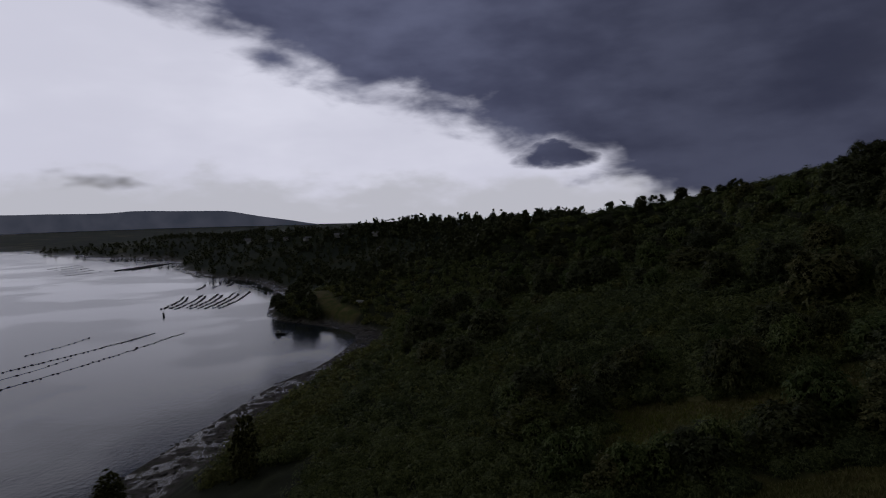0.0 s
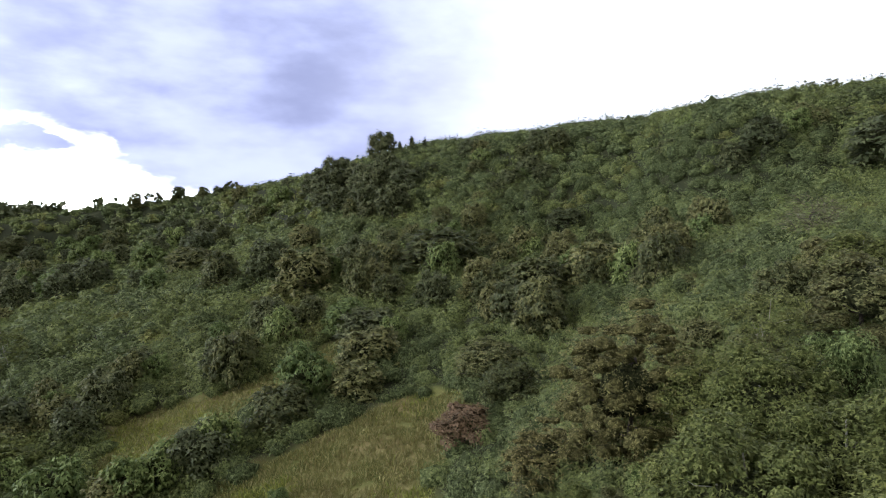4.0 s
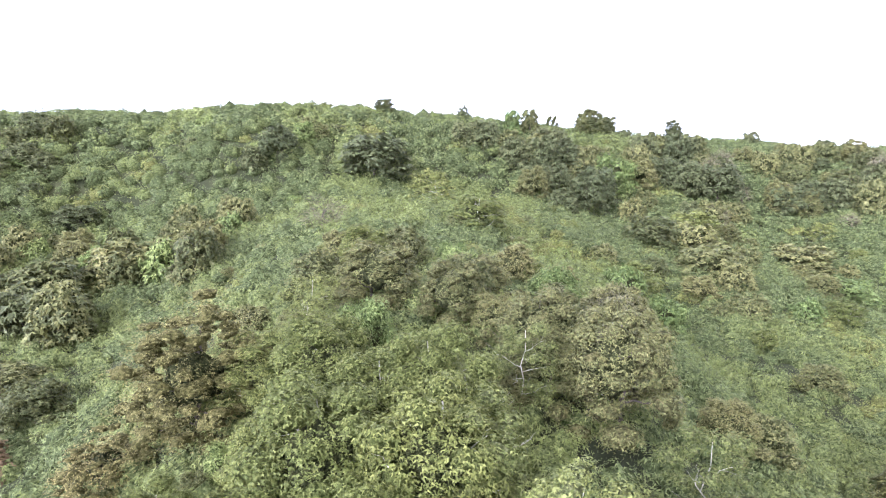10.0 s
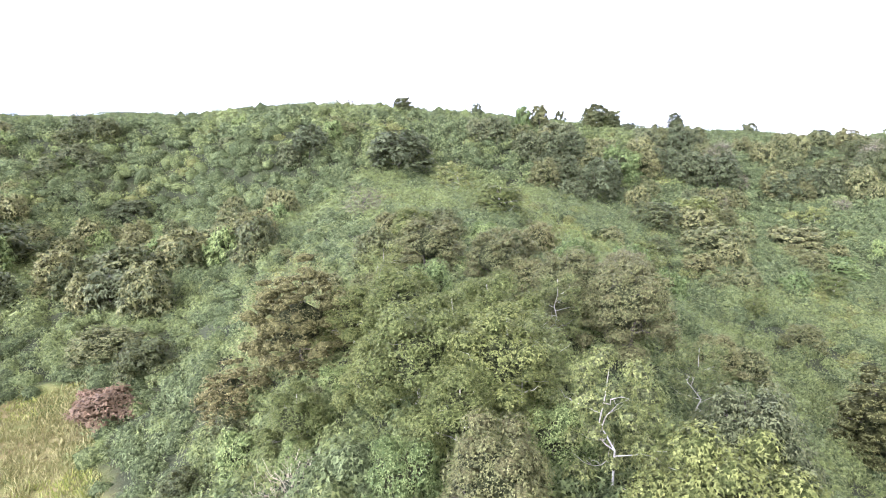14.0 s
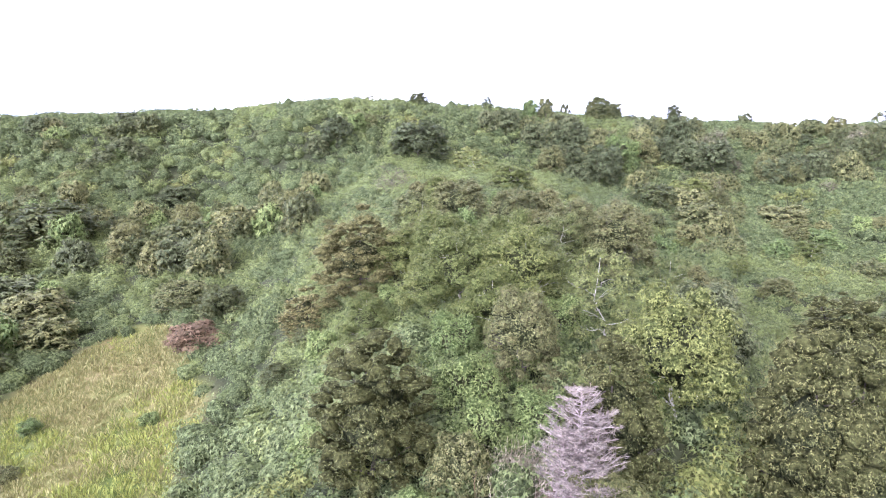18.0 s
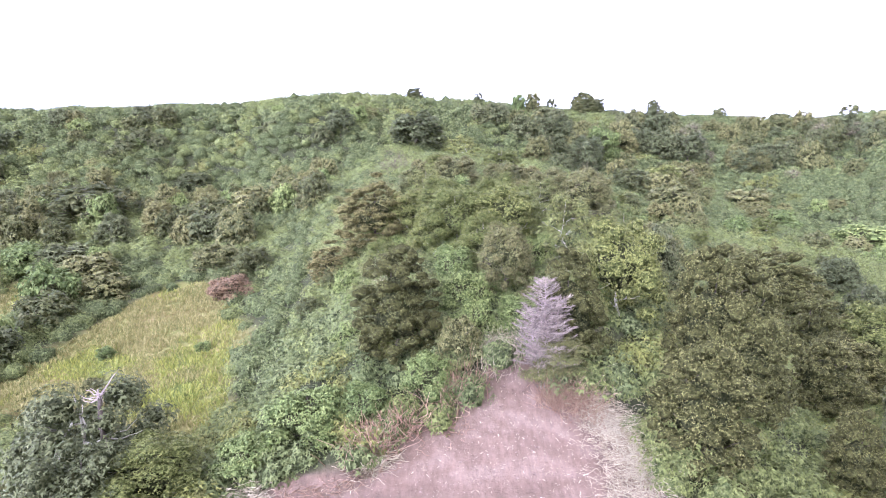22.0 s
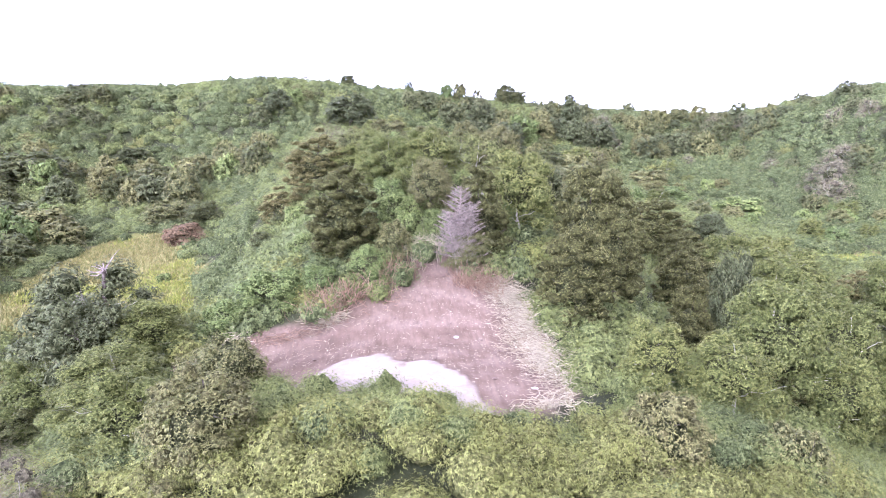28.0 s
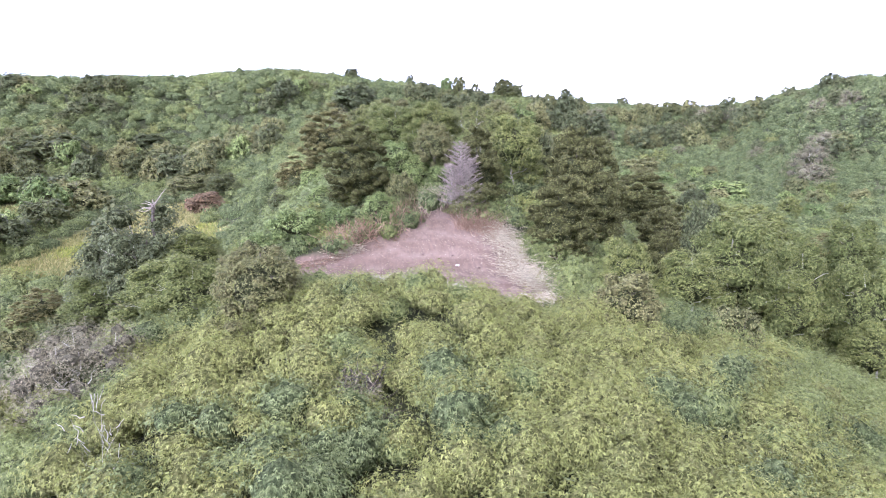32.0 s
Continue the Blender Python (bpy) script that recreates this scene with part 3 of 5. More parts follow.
def grow(name, label, category, kind, seed, h, w, count, leaf, bark, style, limbs=6, fork=0.3, thick=0.02, **kw):
    rng = np.random.default_rng(seed)
    thing = tagged(new(name), label, category)
    lobes = {"dome": lambda: lobes_dome(rng, h, w, kw.get("n", 12), kw.get("low", 0.3), kw.get("size", (0.24, 0.4)), kw.get("centre", True)),
             "tiers": lambda: tiers_cone(rng, h, w, kw.get("n", 8), kw.get("low", 0.12)),
             "fronds": lambda: fronds_dome(rng, h, w, kw.get("n", 11), kw.get("low", 0.1))}[style]()
    far = kw.get("far", False)
    (v, f), _ = skeleton_of(rng, h, w * 0.43, fork, limbs, kw.get("lean", 0.05), thick, kw.get("up", 0.35))
    part("trunk", raw_mesh("trunk", v, f, BARK[bark], False), thing)
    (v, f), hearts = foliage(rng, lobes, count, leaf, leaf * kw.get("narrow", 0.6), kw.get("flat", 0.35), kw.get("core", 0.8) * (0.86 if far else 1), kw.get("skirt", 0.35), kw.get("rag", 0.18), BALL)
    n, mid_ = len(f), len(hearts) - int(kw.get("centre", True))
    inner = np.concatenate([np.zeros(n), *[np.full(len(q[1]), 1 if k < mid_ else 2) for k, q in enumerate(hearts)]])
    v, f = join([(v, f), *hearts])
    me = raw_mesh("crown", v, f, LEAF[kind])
    # hearts darker than the leaves, so gaps between lobes look shaded
    me.materials.append(SHADED_HEART[kind if kind in SHADED_HEART else "greypink"])
    me.materials.append(SHADE_TWIGS)
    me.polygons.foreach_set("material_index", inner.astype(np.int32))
    part("crown", me, thing)
    return thing


def grow_bare(name, label, category, seed, h, w, bark, limbs=9, twigs=40, twig_len=0.8, thick=0.016, dry=None, fork=0.15, up=0.9):
    """A leafless or dying plant: trunk, limbs and a haze of fine twigs."""
    rng = np.random.default_rng(seed)
    thing = tagged(new(name), label, category)
    (v, f), ends = skeleton_of(rng, h, w * 0.5, fork, limbs, 0.04, thick, up)
    out = [(v, f)]
    for _ in range(twigs):
        s = ends[rng.integers(len(ends))] + rng.normal(0, 0.07 * w, 3)
        d = unit(np.array([s[0], s[1], 0.35 * h * rng.uniform(0.2, 1)]) + rng.normal(0, 0.3 * w, 3))
        out.append(tube(bend(rng, s - d * twig_len * 0.4, s + d * twig_len * rng.uniform(0.5, 1), 4, 0.1), np.linspace(0.02, 0.007, 4), 3))
    part("trunk", raw_mesh("trunk", *join(out), BARK[bark], False), thing)
    if dry:
        n = dry
        s = np.array(ends)[rng.integers(len(ends), size=n)]
        at = s * rng.uniform(0.45, 1.02, (n, 1)) * (1, 1, 1) + rng.normal(0, 0.075 * w, (n, 3))
        at[:, 2] = np.clip(at[:, 2], 0.1 * h, h)
        up_ = unit(at * (1, 1, 0) + (0, 0, 0.5) + rng.normal(0, 0.5, (n, 3)))
        v, f = leaf_quads(rng, at, unit(rng.normal(size=(n, 3))), up_, rng.uniform(0.3, 0.8, n), rng.uniform(0.03, 0.1, n))
        part("crown", raw_mesh("crown", v, f, LEAF["dead" if bark != "dark" else "greypink"]), thing)
    return thing


KINDS = {
    "lobed": both("broadleaf_tree", "yellow-green broadleaf tree with rounded clumps of foliage", "tree", "lobed", range(11, 14), 8, 6.5, 2200, 0.4, "pale", "dome", 7, 0.2, 0.016, n=22, low=0.16, size=(0.2, 0.33), core=0.74, rag=0.13),
    "layered": both("layered_tree", "olive evergreen tree with flat layered sprays of foliage", "tree", "layered", range(21, 24), 9, 6.2, 2900, 0.36, "dark", "fronds", 7, 0.15, 0.016, n=12, flat=0.5, narrow=0.42, core=0.72, rag=0.3, skirt=0.15),
    "brown": both("layered_tree", "brownish evergreen tree with thin layered sprays", "tree", "brown", range(31, 33), 8, 6, 3000, 0.34, "dark", "fronds", 8, 0.15, 0.016, n=11, flat=0.55, narrow=0.36, core=0.62, rag=0.4, skirt=0.15),
    "russet": both("dense_tree", "dense domed tree with dull brown-green leaves", "tree", "russet", range(41, 43), 6.5, 6, 2200, 0.32, "dark", "dome", 5, 0.2, n=34, low=0.12, size=(0.15, 0.26)),
    "dark": both("dark_tree", "dense dark green tree with a rounded crown", "tree", "dark", range(51, 54), 6, 6.5, 1300, 0.45, "dark", "dome", 5, 0.2, n=24, low=0.18, size=(0.17, 0.3), core=0.75, rag=0.25),
    "darkopen": both("open_tree", "dark green tree with an open crown over grey limbs", "tree", "dark", range(61, 63), 9, 8.5, 2100, 0.42, "pale", "dome", 10, 0.12, 0.02, n=16, low=0.3, size=(0.17, 0.28), centre=False, core=0.6, rag=0.3),
    "green": both("green_shrub", "leafy mid-green shrub on the slope", "shrub", "green", range(71, 73), 4, 5, 1200, 0.36, "dark", "dome", 5, 0.1, n=14, low=0.1),
    "pale": both("pale_tree", "thin pale-leaved tree with white trunk and branches", "tree", "pale", range(81, 83), 8, 5.5, 1300, 0.34, "pale", "dome", 9, 0.2, 0.0085, n=24, low=0.25, size=(0.14, 0.26), centre=False, core=0.6, rag=0.35),
    "olive": both("olive_shrub", "large shrub with mixed olive and brown leaves", "shrub", "olive", range(91, 95), 4.5, 5.5, 1300, 0.36, "dark", "dome", 6, 0.1, n=26, low=0.12, size=(0.15, 0.28), core=0.76, rag=0.24),
    "greypink": both("grey_shrub", "twiggy shrub with greyish half-bare branches", "shrub", "greypink", range(101, 103), 4.5, 5.5, 1300, 0.34, "pale", "dome", 9, 0.1, 0.014, n=14, low=0.15, narrow=0.25, core=0.5, rag=0.4),
    "redbush": [grow("red_shrub", "low dense shrub with red-brown leaves beside the grass", "shrub", "redbush", 111, 3, 4, 1100, 0.26, "dark", "dome", 5, 0.1, n=12, low=0.12)],
    "round": [grow("ridge_tree", "small dark tree with a bare stem against the sky", "tree", "olive", 121 + k, 8, 5, 2600, 0.3, "dark", "dome", 5, 0.3, 0.025, n=26, low=0.22, size=(0.18, 0.3), core=0.72, rag=0.22) for k in range(2)],
    "umbrella": [grow("umbrella_tree", "sparse tree with a spreading umbrella crown", "tree", "olive", 131, 6, 7, 1700, 0.3, "dark", "dome", 8, 0.4, 0.02, n=9, low=0.62, size=(0.16, 0.26), centre=False, core=0.6)],
    "cypress": [grow("column_tree", "narrow dark columnar tree on the ridge", "tree", "dark", 141, 6, 1.6, 500, 0.4, "dark", "tiers", 3, 0.1, 0.02, n=9)],
    "sapling": [grow_bare("bare_sapling", "leafless white-barked sapling among the shrubs", "dead tree", 151, 4.2, 3, "pale", 9, 40, 0.4, 0.005)],
    "deadbush": [grow_bare("dead_shrub", "leafless dark twiggy shrub among the green growth", "dead shrub", 171, 2.2, 2.4, "dark", 12, 160, 0.6, 0.014, dry=500)],
    "snag": [grow_bare("dry_tree", "half-dead tree with bare reddish branches", "dead tree", 161, 6.5, 5, "dark", 9, 90, 1.0, dry=900)],
}
TWICE = ("lobed", "layered", "brown", "russet", "dark", "darkopen", "green", "pale", "olive", "greypink")


def plant(kind, k, x, y, w, h, turn, label=""):
    some = KINDS[kind]
    if kind in TWICE:
        n = len(some) // 3
        close, near = (-18 < x < 20 and 2 < y < 44) or (8 < x < 42 and -20 < y < 18) or (-36 < x < -12 and -30 < y < 0), y < 62 and -48 < x < 62
        some = some[:n] if close else some[n:2 * n] if near else some[2 * n:]
    base = some[k % len(some)]
    size = base["size"]
    ob = copy_thing(base, pose(x, y, float(land(x, y)) - 0.15, 0, 0, turn) @ Matrix.Diagonal((w / size[0], w / size[0], h / size[1], 1)))
    if label:
        ob["label"] = label
    return ob


for _kind in KINDS.values():
    for _ob in _kind:
        pts = np.array([v.co[:] for c in _ob.children for v in c.data.vertices])
        _ob["size"] = [float(np.percentile(np.hypot(pts[:, 0], pts[:, 1]), 96) * 2), float(pts[:, 2].max())]


# ---- ground, sea and far shore ----
def grid_axis(lo, hi, bands):
    """Line places that are close together in the bands (from, to, step) and spread out beyond them."""
    mid_ = np.concatenate([np.arange(a_, b_, s) for a_, b_, s in bands])
    out = []
    for sign, start, end, s in ((-1, mid_[0], lo, bands[0][2]), (1, mid_[-1], hi, bands[-1][2])):
        v, side = start, []
        while (v - end) * sign < 0:
            s *= 1.08
            v = v + sign * min(s, 90)
            side.append(end if (v - end) * sign > 0 else v)
        out.append(side)
    return np.array(out[0][::-1] + list(mid_) + out[1])


# the grassy track down to the cove
COVE = [Vector(p) for p in ((-466, -116), (-450, -99), (-425, -84), (-385, -68), (-352, -56), (-330, -40), (-326, -48), (-352, -66), (-385, -78), (-425, -94), (-455, -110))]
GX = grid_axis(-4900, 2600, ((-640, -430, 9.0), (-430, -300, 3.2), (-300, -150, 5.0), (-150, -62, 2.0), (-62, -26, 1.1), (-26, 9, 0.42), (9, 62, 1.1), (62, 175, 2.0)))
GY = grid_axis(-2900, 3000, ((-200, -130, 6.0), (-130, -80, 2.2), (-80, -50, 1.4), (-50, -19, 1.0), (-19, 11, 0.42), (11, 80, 1.1), (80, 215, 2.0)))
X, Y = np.meshgrid(GX, GY)
cover = canopy(X, Y)[0]
Z = land(X, Y) + 0.25 * cover * (1 - smooth(np.hypot(X, Y), 300, 420))
clear = smooth(inside(CLEARING, X, Y) + 0.9 * fractal(X / 2.2, Y / 2.2, 3, 60), -0.8, 0.5)
pale = smooth(inside(WHITE, X, Y) + 0.7 * fractal(X / 1.6, Y / 1.6, 4, 33), -0.15, 0.25)
Z = Z + clear * (0.22 * fractal(X / 2.2, Y / 2.2, 4, 21) + 0.07 * fractal(X / 0.7, Y / 0.7, 2, 25)) + 0.16 * pale
idx = np.arange(X.size).reshape(X.shape)
ground = new("ground", raw_mesh("ground", np.stack([X, Y, Z], -1).reshape(-1, 3),
                                np.stack([idx[:-1, :-1], idx[:-1, 1:], idx[1:, 1:], idx[1:, :-1]], -1).reshape(-1, 4), None, False))
tagged(ground, "green overgrown hillside with a cleared earth terrace above a stony beach", "hillside", kind="structure")
shore_h = land(X, Y)
masks = {"dirt": np.maximum(clear, smooth(inside(SCAR, X, Y), -1.5, 1)), "chalk": pale * clear, "beach": 1 - smooth(shore_h + 0.8 * fractal(X / 7, Y / 7, 3, 5), 1.3, 2.2),
         "grass": np.maximum.reduce([smooth(inside(p, X, Y) + 1.6 * fractal(X / 3, Y / 3, 3, 61), -1.2, 1.0) for p in (FIELD, MEADOW, GLADE, PLATEAU)]
                                    + [smooth(inside(COVE, X, Y), -3, 2)])}
for key, values in masks.items():
    layer = ground.data.attributes.new(key, "FLOAT", "POINT")
    layer.data.foreach_set("value", values.astype(np.float32).ravel())


def ground_material():
    m, nt, b = material("hillside", 0.92, 0.15)

    def mask(key):
        n = nt.nodes.new("ShaderNodeAttribute")
        n.attribute_name = key
        return n.outputs["Fac"]

    def look_of(scale, fine, stops, spread=0.6):
        small = node_noise(nt, fine, 6, 0.65)
        big = node_ramp(nt, node_noise(nt, scale, 5, 0.6), stops)
        return node_mix(nt, small, node_mix(nt, 1.0, big, (1 - spread * 0.7,) * 3, "MULTIPLY"), big)

    # leaf litter, darkened further to stand for shade in gaps between shrubs
    col = look_of(0.12, 1.7, ((0.32, (0.02, 0.024, 0.011)), (0.5, (0.036, 0.042, 0.019)), (0.68, (0.06, 0.066, 0.03))))
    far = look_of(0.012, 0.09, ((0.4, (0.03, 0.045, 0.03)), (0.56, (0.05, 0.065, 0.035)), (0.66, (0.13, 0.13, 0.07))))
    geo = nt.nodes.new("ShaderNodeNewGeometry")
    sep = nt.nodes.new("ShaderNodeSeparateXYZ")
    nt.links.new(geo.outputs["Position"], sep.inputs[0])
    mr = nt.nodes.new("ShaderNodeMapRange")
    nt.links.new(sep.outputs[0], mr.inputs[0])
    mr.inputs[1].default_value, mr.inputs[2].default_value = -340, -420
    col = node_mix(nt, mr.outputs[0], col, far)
    grass = look_of(0.16, 2.6, ((0.36, (0.105, 0.135, 0.036)), (0.5, (0.18, 0.172, 0.062)), (0.66, (0.25, 0.2, 0.095))))
    col = node_mix(nt, mask("grass"), col, grass)
    stones = look_of(0.22, 1.3, ((0.4, (0.06, 0.055, 0.05)), (0.52, (0.13, 0.115, 0.105)), (0.6, (0.07, 0.075, 0.045)), (0.7, (0.2, 0.18, 0.17))))
    col = node_mix(nt, mask("beach"), col, stones)
    dirt = look_of(0.45, 6, ((0.32, (0.112, 0.078, 0.06)), (0.5, (0.158, 0.113, 0.088)), (0.68, (0.205, 0.152, 0.122))), 0.4)
    # drag marks left by the clearing, running down the slope
    drag = nt.nodes.new("ShaderNodeMapping")
    drag.inputs["Rotation"].default_value = (0, 0, radians(-24))
    drag.inputs["Scale"].default_value = (1.9, 0.22, 1)
    nt.links.new(geo.outputs["Position"], drag.inputs[0])
    marks = node_ramp(nt, node_noise(nt, 1.6, 5, 0.62, drag.outputs[0]), ((0.36, (0.84, 0.84, 0.84)), (0.5, (1, 1, 1)), (0.66, (1.14, 1.13, 1.12))))
    dirt = node_mix(nt, 1.0, dirt, marks, "MULTIPLY")
    col = node_mix(nt, mask("dirt"), col, dirt)
    chalk = look_of(0.7, 5, ((0.26, (0.2, 0.155, 0.13)), (0.38, (0.29, 0.25, 0.22)), (0.62, (0.345, 0.305, 0.275))), 0.5)
    col = node_mix(nt, mask("chalk"), col, chalk)
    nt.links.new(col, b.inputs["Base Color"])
    wet = node_ramp(nt, node_noise(nt, 0.16, 4, 0.6), ((0.46, (0.92, 0.92, 0.92)), (0.54, (0.12, 0.12, 0.12))))
    nt.links.new(node_mix(nt, mask("beach"), (0.92, 0.92, 0.92), wet), b.inputs["Roughness"])
    node_bump(nt, b, node_noise(nt, 3.0, 8, 0.7), 0.6, 0.2)
    return m


ground.data.materials.append(ground_material())

bm = bmesh.new()
bmesh.ops.create_grid(bm, x_segments=2, y_segments=2, size=4990)
me = bpy.data.meshes.new("water")
bm.to_mesh(me)
bm.free()
water = tagged(new("water", me), "calm grey sea with a faint ripple", "sea", kind="structure")
mw, nw, bw = material("sea_water", 0.1, 0.5)
bw.inputs["IOR"].default_value = 1.33
wave = node_noise(nw, 0.012, 4, 0.5)
nw.links.new(node_ramp(nw, wave, ((0.45, (0.03, 0.038, 0.045)), (0.55, (0.05, 0.06, 0.07)))), bw.inputs["Base Color"])
rr = nw.nodes.new("ShaderNodeMapRange")
nw.links.new(wave, rr.inputs[0])
rr.inputs[1].default_value, rr.inputs[2].default_value, rr.inputs[3].default_value, rr.inputs[4].default_value = 0.46, 0.54, 0.06, 0.2
nw.links.new(rr.outputs[0], bw.inputs["Roughness"])
node_bump(nw, bw, node_noise(nw, 0.6, 4, 0.6), 0.12, 0.25)
me.materials.append(mw)

# far hills across the water, a plain backdrop with haze put in as a blue glow
a_ = np.radians(np.linspace(62, 150, 160))
top = 4700 * np.tan(np.radians(1.05 + 0.25 * fractal(a_ * 9, a_ * 0, 4, 7) - 1.5 * smooth(np.degrees(a_), 110, 99) - 0.32))
ring = np.stack([-np.sin(a_) * 4700, np.cos(a_) * 4700, 0 * a_ - 20], -1)
crest = ring + np.stack([0 * a_, 0 * a_, 80 + top], -1)
v = np.concatenate([ring, crest])
n = len(a_)
f = np.array([(k, k + 1, n + k + 1, n + k) for k in range(n - 1)])
mh, nh, bh = material("painted_haze_hills", 1.0, 0.0)
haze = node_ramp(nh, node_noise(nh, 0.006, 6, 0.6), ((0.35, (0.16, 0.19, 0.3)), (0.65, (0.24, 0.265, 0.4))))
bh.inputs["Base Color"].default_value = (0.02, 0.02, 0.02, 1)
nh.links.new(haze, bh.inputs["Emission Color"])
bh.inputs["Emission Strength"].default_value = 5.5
tagged(new("backdrop", raw_mesh("backdrop", v, f, mh, False)), "far hills across the water, blue with painted haze", "hills", kind="structure")


# ---- shrub cover ----
def shrubs():
    """Low domed bushes that grow into one another over the whole slope: leaves round a dense heart."""
    rng = np.random.default_rng(5)
    # plan of the zones: x, y, spacing, leaves to a bush, leaf length
    zones = ((-30, 34, -45, -12, 1.8, 640, 0.15), (-34, 40, -12, 24, 2.1, 240, 0.29), (-24, 24, 24, 48, 2.1, 230, 0.27), (-60, -24, 24, 75, 2.3, 180, 0.27), (24, 60, 24, 75, 2.3, 180, 0.27), (-24, 24, 48, 75, 2.3, 180, 0.27), (-60, -34, -35, 24, 2.4, 160, 0.29),
             (40, 60, -30, 24, 2.4, 160, 0.29), (-62, 62, -64, -45, 2.8, 110, 0.3), (-60, -30, -45, -35, 2.6, 110, 0.3), (34, 62, -45, -30, 2.6, 110, 0.3), (-110, 120, 75, 130, 2.5, 112, 0.33), (60, 120, 15, 75, 2.5, 84, 0.36), (-110, -60, -20, 75, 2.6, 84, 0.38),
             (-160, 175, 130, 206, 3.0, 66, 0.46), (120, 175, 15, 130, 3.0, 66, 0.46), (-160, -110, -45, 130, 3.2, 60, 0.5), (-430, -160, -112, 150, 5.2, 44, 1.05))
    at_, nr_, al_, ln_, wd_, kind_, cores = [], [], [], [], [], [], ([], [], [])
    for x0, x1, y0, y1, gap, leaves, size in zones:
        bx, by = np.meshgrid(np.arange(x0, x1, gap), np.arange(y0, y1, gap))
        bx, by = (bx + rng.uniform(0, gap, bx.shape)).ravel(), (by + rng.uniform(0, gap, by.shape)).ravel()
        r = gap * rng.uniform(0.6, 1.0, len(bx)) * (1 + 0.4 * fractal(bx / 8, by / 8, 2, 75))
        r = np.minimum(r * (1.16 if gap > 2.45 else 1), 3.3)
        off = bare(bx, by)
        ok = (off < 0.7) & (land(bx, by) > 2.4) & ((bx > -330) | (inside(COVE, bx, by) < -2))
        bx, by, r, off = bx[ok], by[ok], r[ok], off[ok]
        r = r * (1 - 0.6 * off)
        far = float(gap > 2.45)
        front = smooth(by, -15.5, -20) * (1 - smooth(np.abs(bx), 26, 40))
        low = lump(bx, by, 1.5, -17, 6, 3.5)
        r = r * (1 - 0.4 * low)
        rz = r * rng.uniform(0.62, 1.05, len(bx))
        lift = (0.25 + 0.55 * rng.random(len(bx)) + 1.35 * front * (1 - low) + 0.5 * smooth(by, 60, 100) + 0.8 * fractal(bx / (2.4 * gap), by / (2.4 * gap), 2, 77)) * (1 - off) * (1 - 0.7 * low)
        lift = np.maximum(lift, 0.2 * (1 - off))
        c = np.stack([bx, by, land(bx, by) + lift], -1)
        warm = fractal(bx / 9, by / 9, 3, 90) + 0.8 * smooth(by, -14, -27) - 0.35 - 0.3 * smooth(bx, 55, 95) + rng.normal(0, 0.22, len(bx))
        # deep green gains on the far slopes, putting their bluish haze into the colour
        cool = fractal(bx / 16, by / 16, 3, 95) + 0.45 * lump(bx, by, -24, 14, 14, 18) + 0.5 * smooth(bx, 55, 95) + 0.3 * smooth(by, 60, 110) + rng.normal(0, 0.2, len(bx))
        kind = np.where(warm > 0.2, 1, np.where(cool > 0.14, 2, 0))
        rad = np.stack([r, r * rng.uniform(0.8, 1.2, len(bx)), rz], -1)
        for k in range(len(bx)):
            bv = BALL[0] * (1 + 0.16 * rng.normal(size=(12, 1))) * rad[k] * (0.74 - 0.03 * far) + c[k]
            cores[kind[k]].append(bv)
        n = np.maximum((leaves * (r / (gap * 0.7)) ** 1.6), 12).astype(int)
        who = np.repeat(np.arange(len(bx)), n)
        d = rng.normal(size=(len(who), 3))
        d[:, 2] = np.abs(d[:, 2]) * rng.choice([1, 1, 1, 1, -0.5], len(who))
        d = unit(d)
        rr = rad[who]
        # sprays stand out from the dome in tufts
        tuft = 1 + 0.2 * np.sin(9 * np.arctan2(d[:, 1], d[:, 0]) + who * 1.7) * np.sin(7 * d[:, 2] + who)
        at_.append(c[who] + d * rr * (tuft * rng.uniform(0.74, 1.12, len(who)))[:, None])
        nr_.append(unit(unit(d / rr) * 0.75 + (0, 0, 0.3) + rng.normal(0, 0.28, (len(who), 3))))
        al_.append(unit(d * (1, 1, 0.3)) + rng.normal(0, 0.4, (len(who), 3)) + (0, 0, -0.45))
        ln_.append(size * rng.uniform(0.6, 1.45, len(who)))
        wd_.append(np.full(len(who), 1 + 0.35 * (size > 0.28) + 0.7 * (size > 0.43)))
        kind_.append(kind[who])
    at, nr, al, ln, wd, kind = (np.concatenate(q) for q in (at_, nr_, al_, ln_, wd_, kind_))
    v, f = sprays(rng, at, nr, al, ln * 1.2, ln * wd * rng.uniform(0.24, 0.52, len(ln)))
    v = v.reshape(-1, 6, 3)
    for k, (mat, label) in enumerate(((SHRUB, "dense light green shrub cover on the slope"), (SHRUB_WARM, "yellowing shrub cover with dry tips"), (SHRUB_COOL, "deep green drooping shrub cover"))):
        vv = v[kind == k].reshape(-1, 3)
        tagged(new("shrub_cover", raw_mesh("shrub_cover", vv, np.arange(len(vv)).reshape(-1, 3), mat)), label, "shrubs", kind="stuff")
    # shade between the leaves is painted by these darkened hearts
    for k, heart in enumerate((SHADED_HEART["shrub"], SHADED_HEART["warm"], SHADED_HEART["cool"])):
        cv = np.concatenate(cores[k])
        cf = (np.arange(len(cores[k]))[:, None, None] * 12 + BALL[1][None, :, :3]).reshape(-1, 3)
        tagged(new("shrub_hearts", raw_mesh("shrub_hearts", cv, cf, heart, False)), "dense inner growth of the shrubs, coloured dark for the shade inside", "shrubs", kind="stuff")


shrubs()

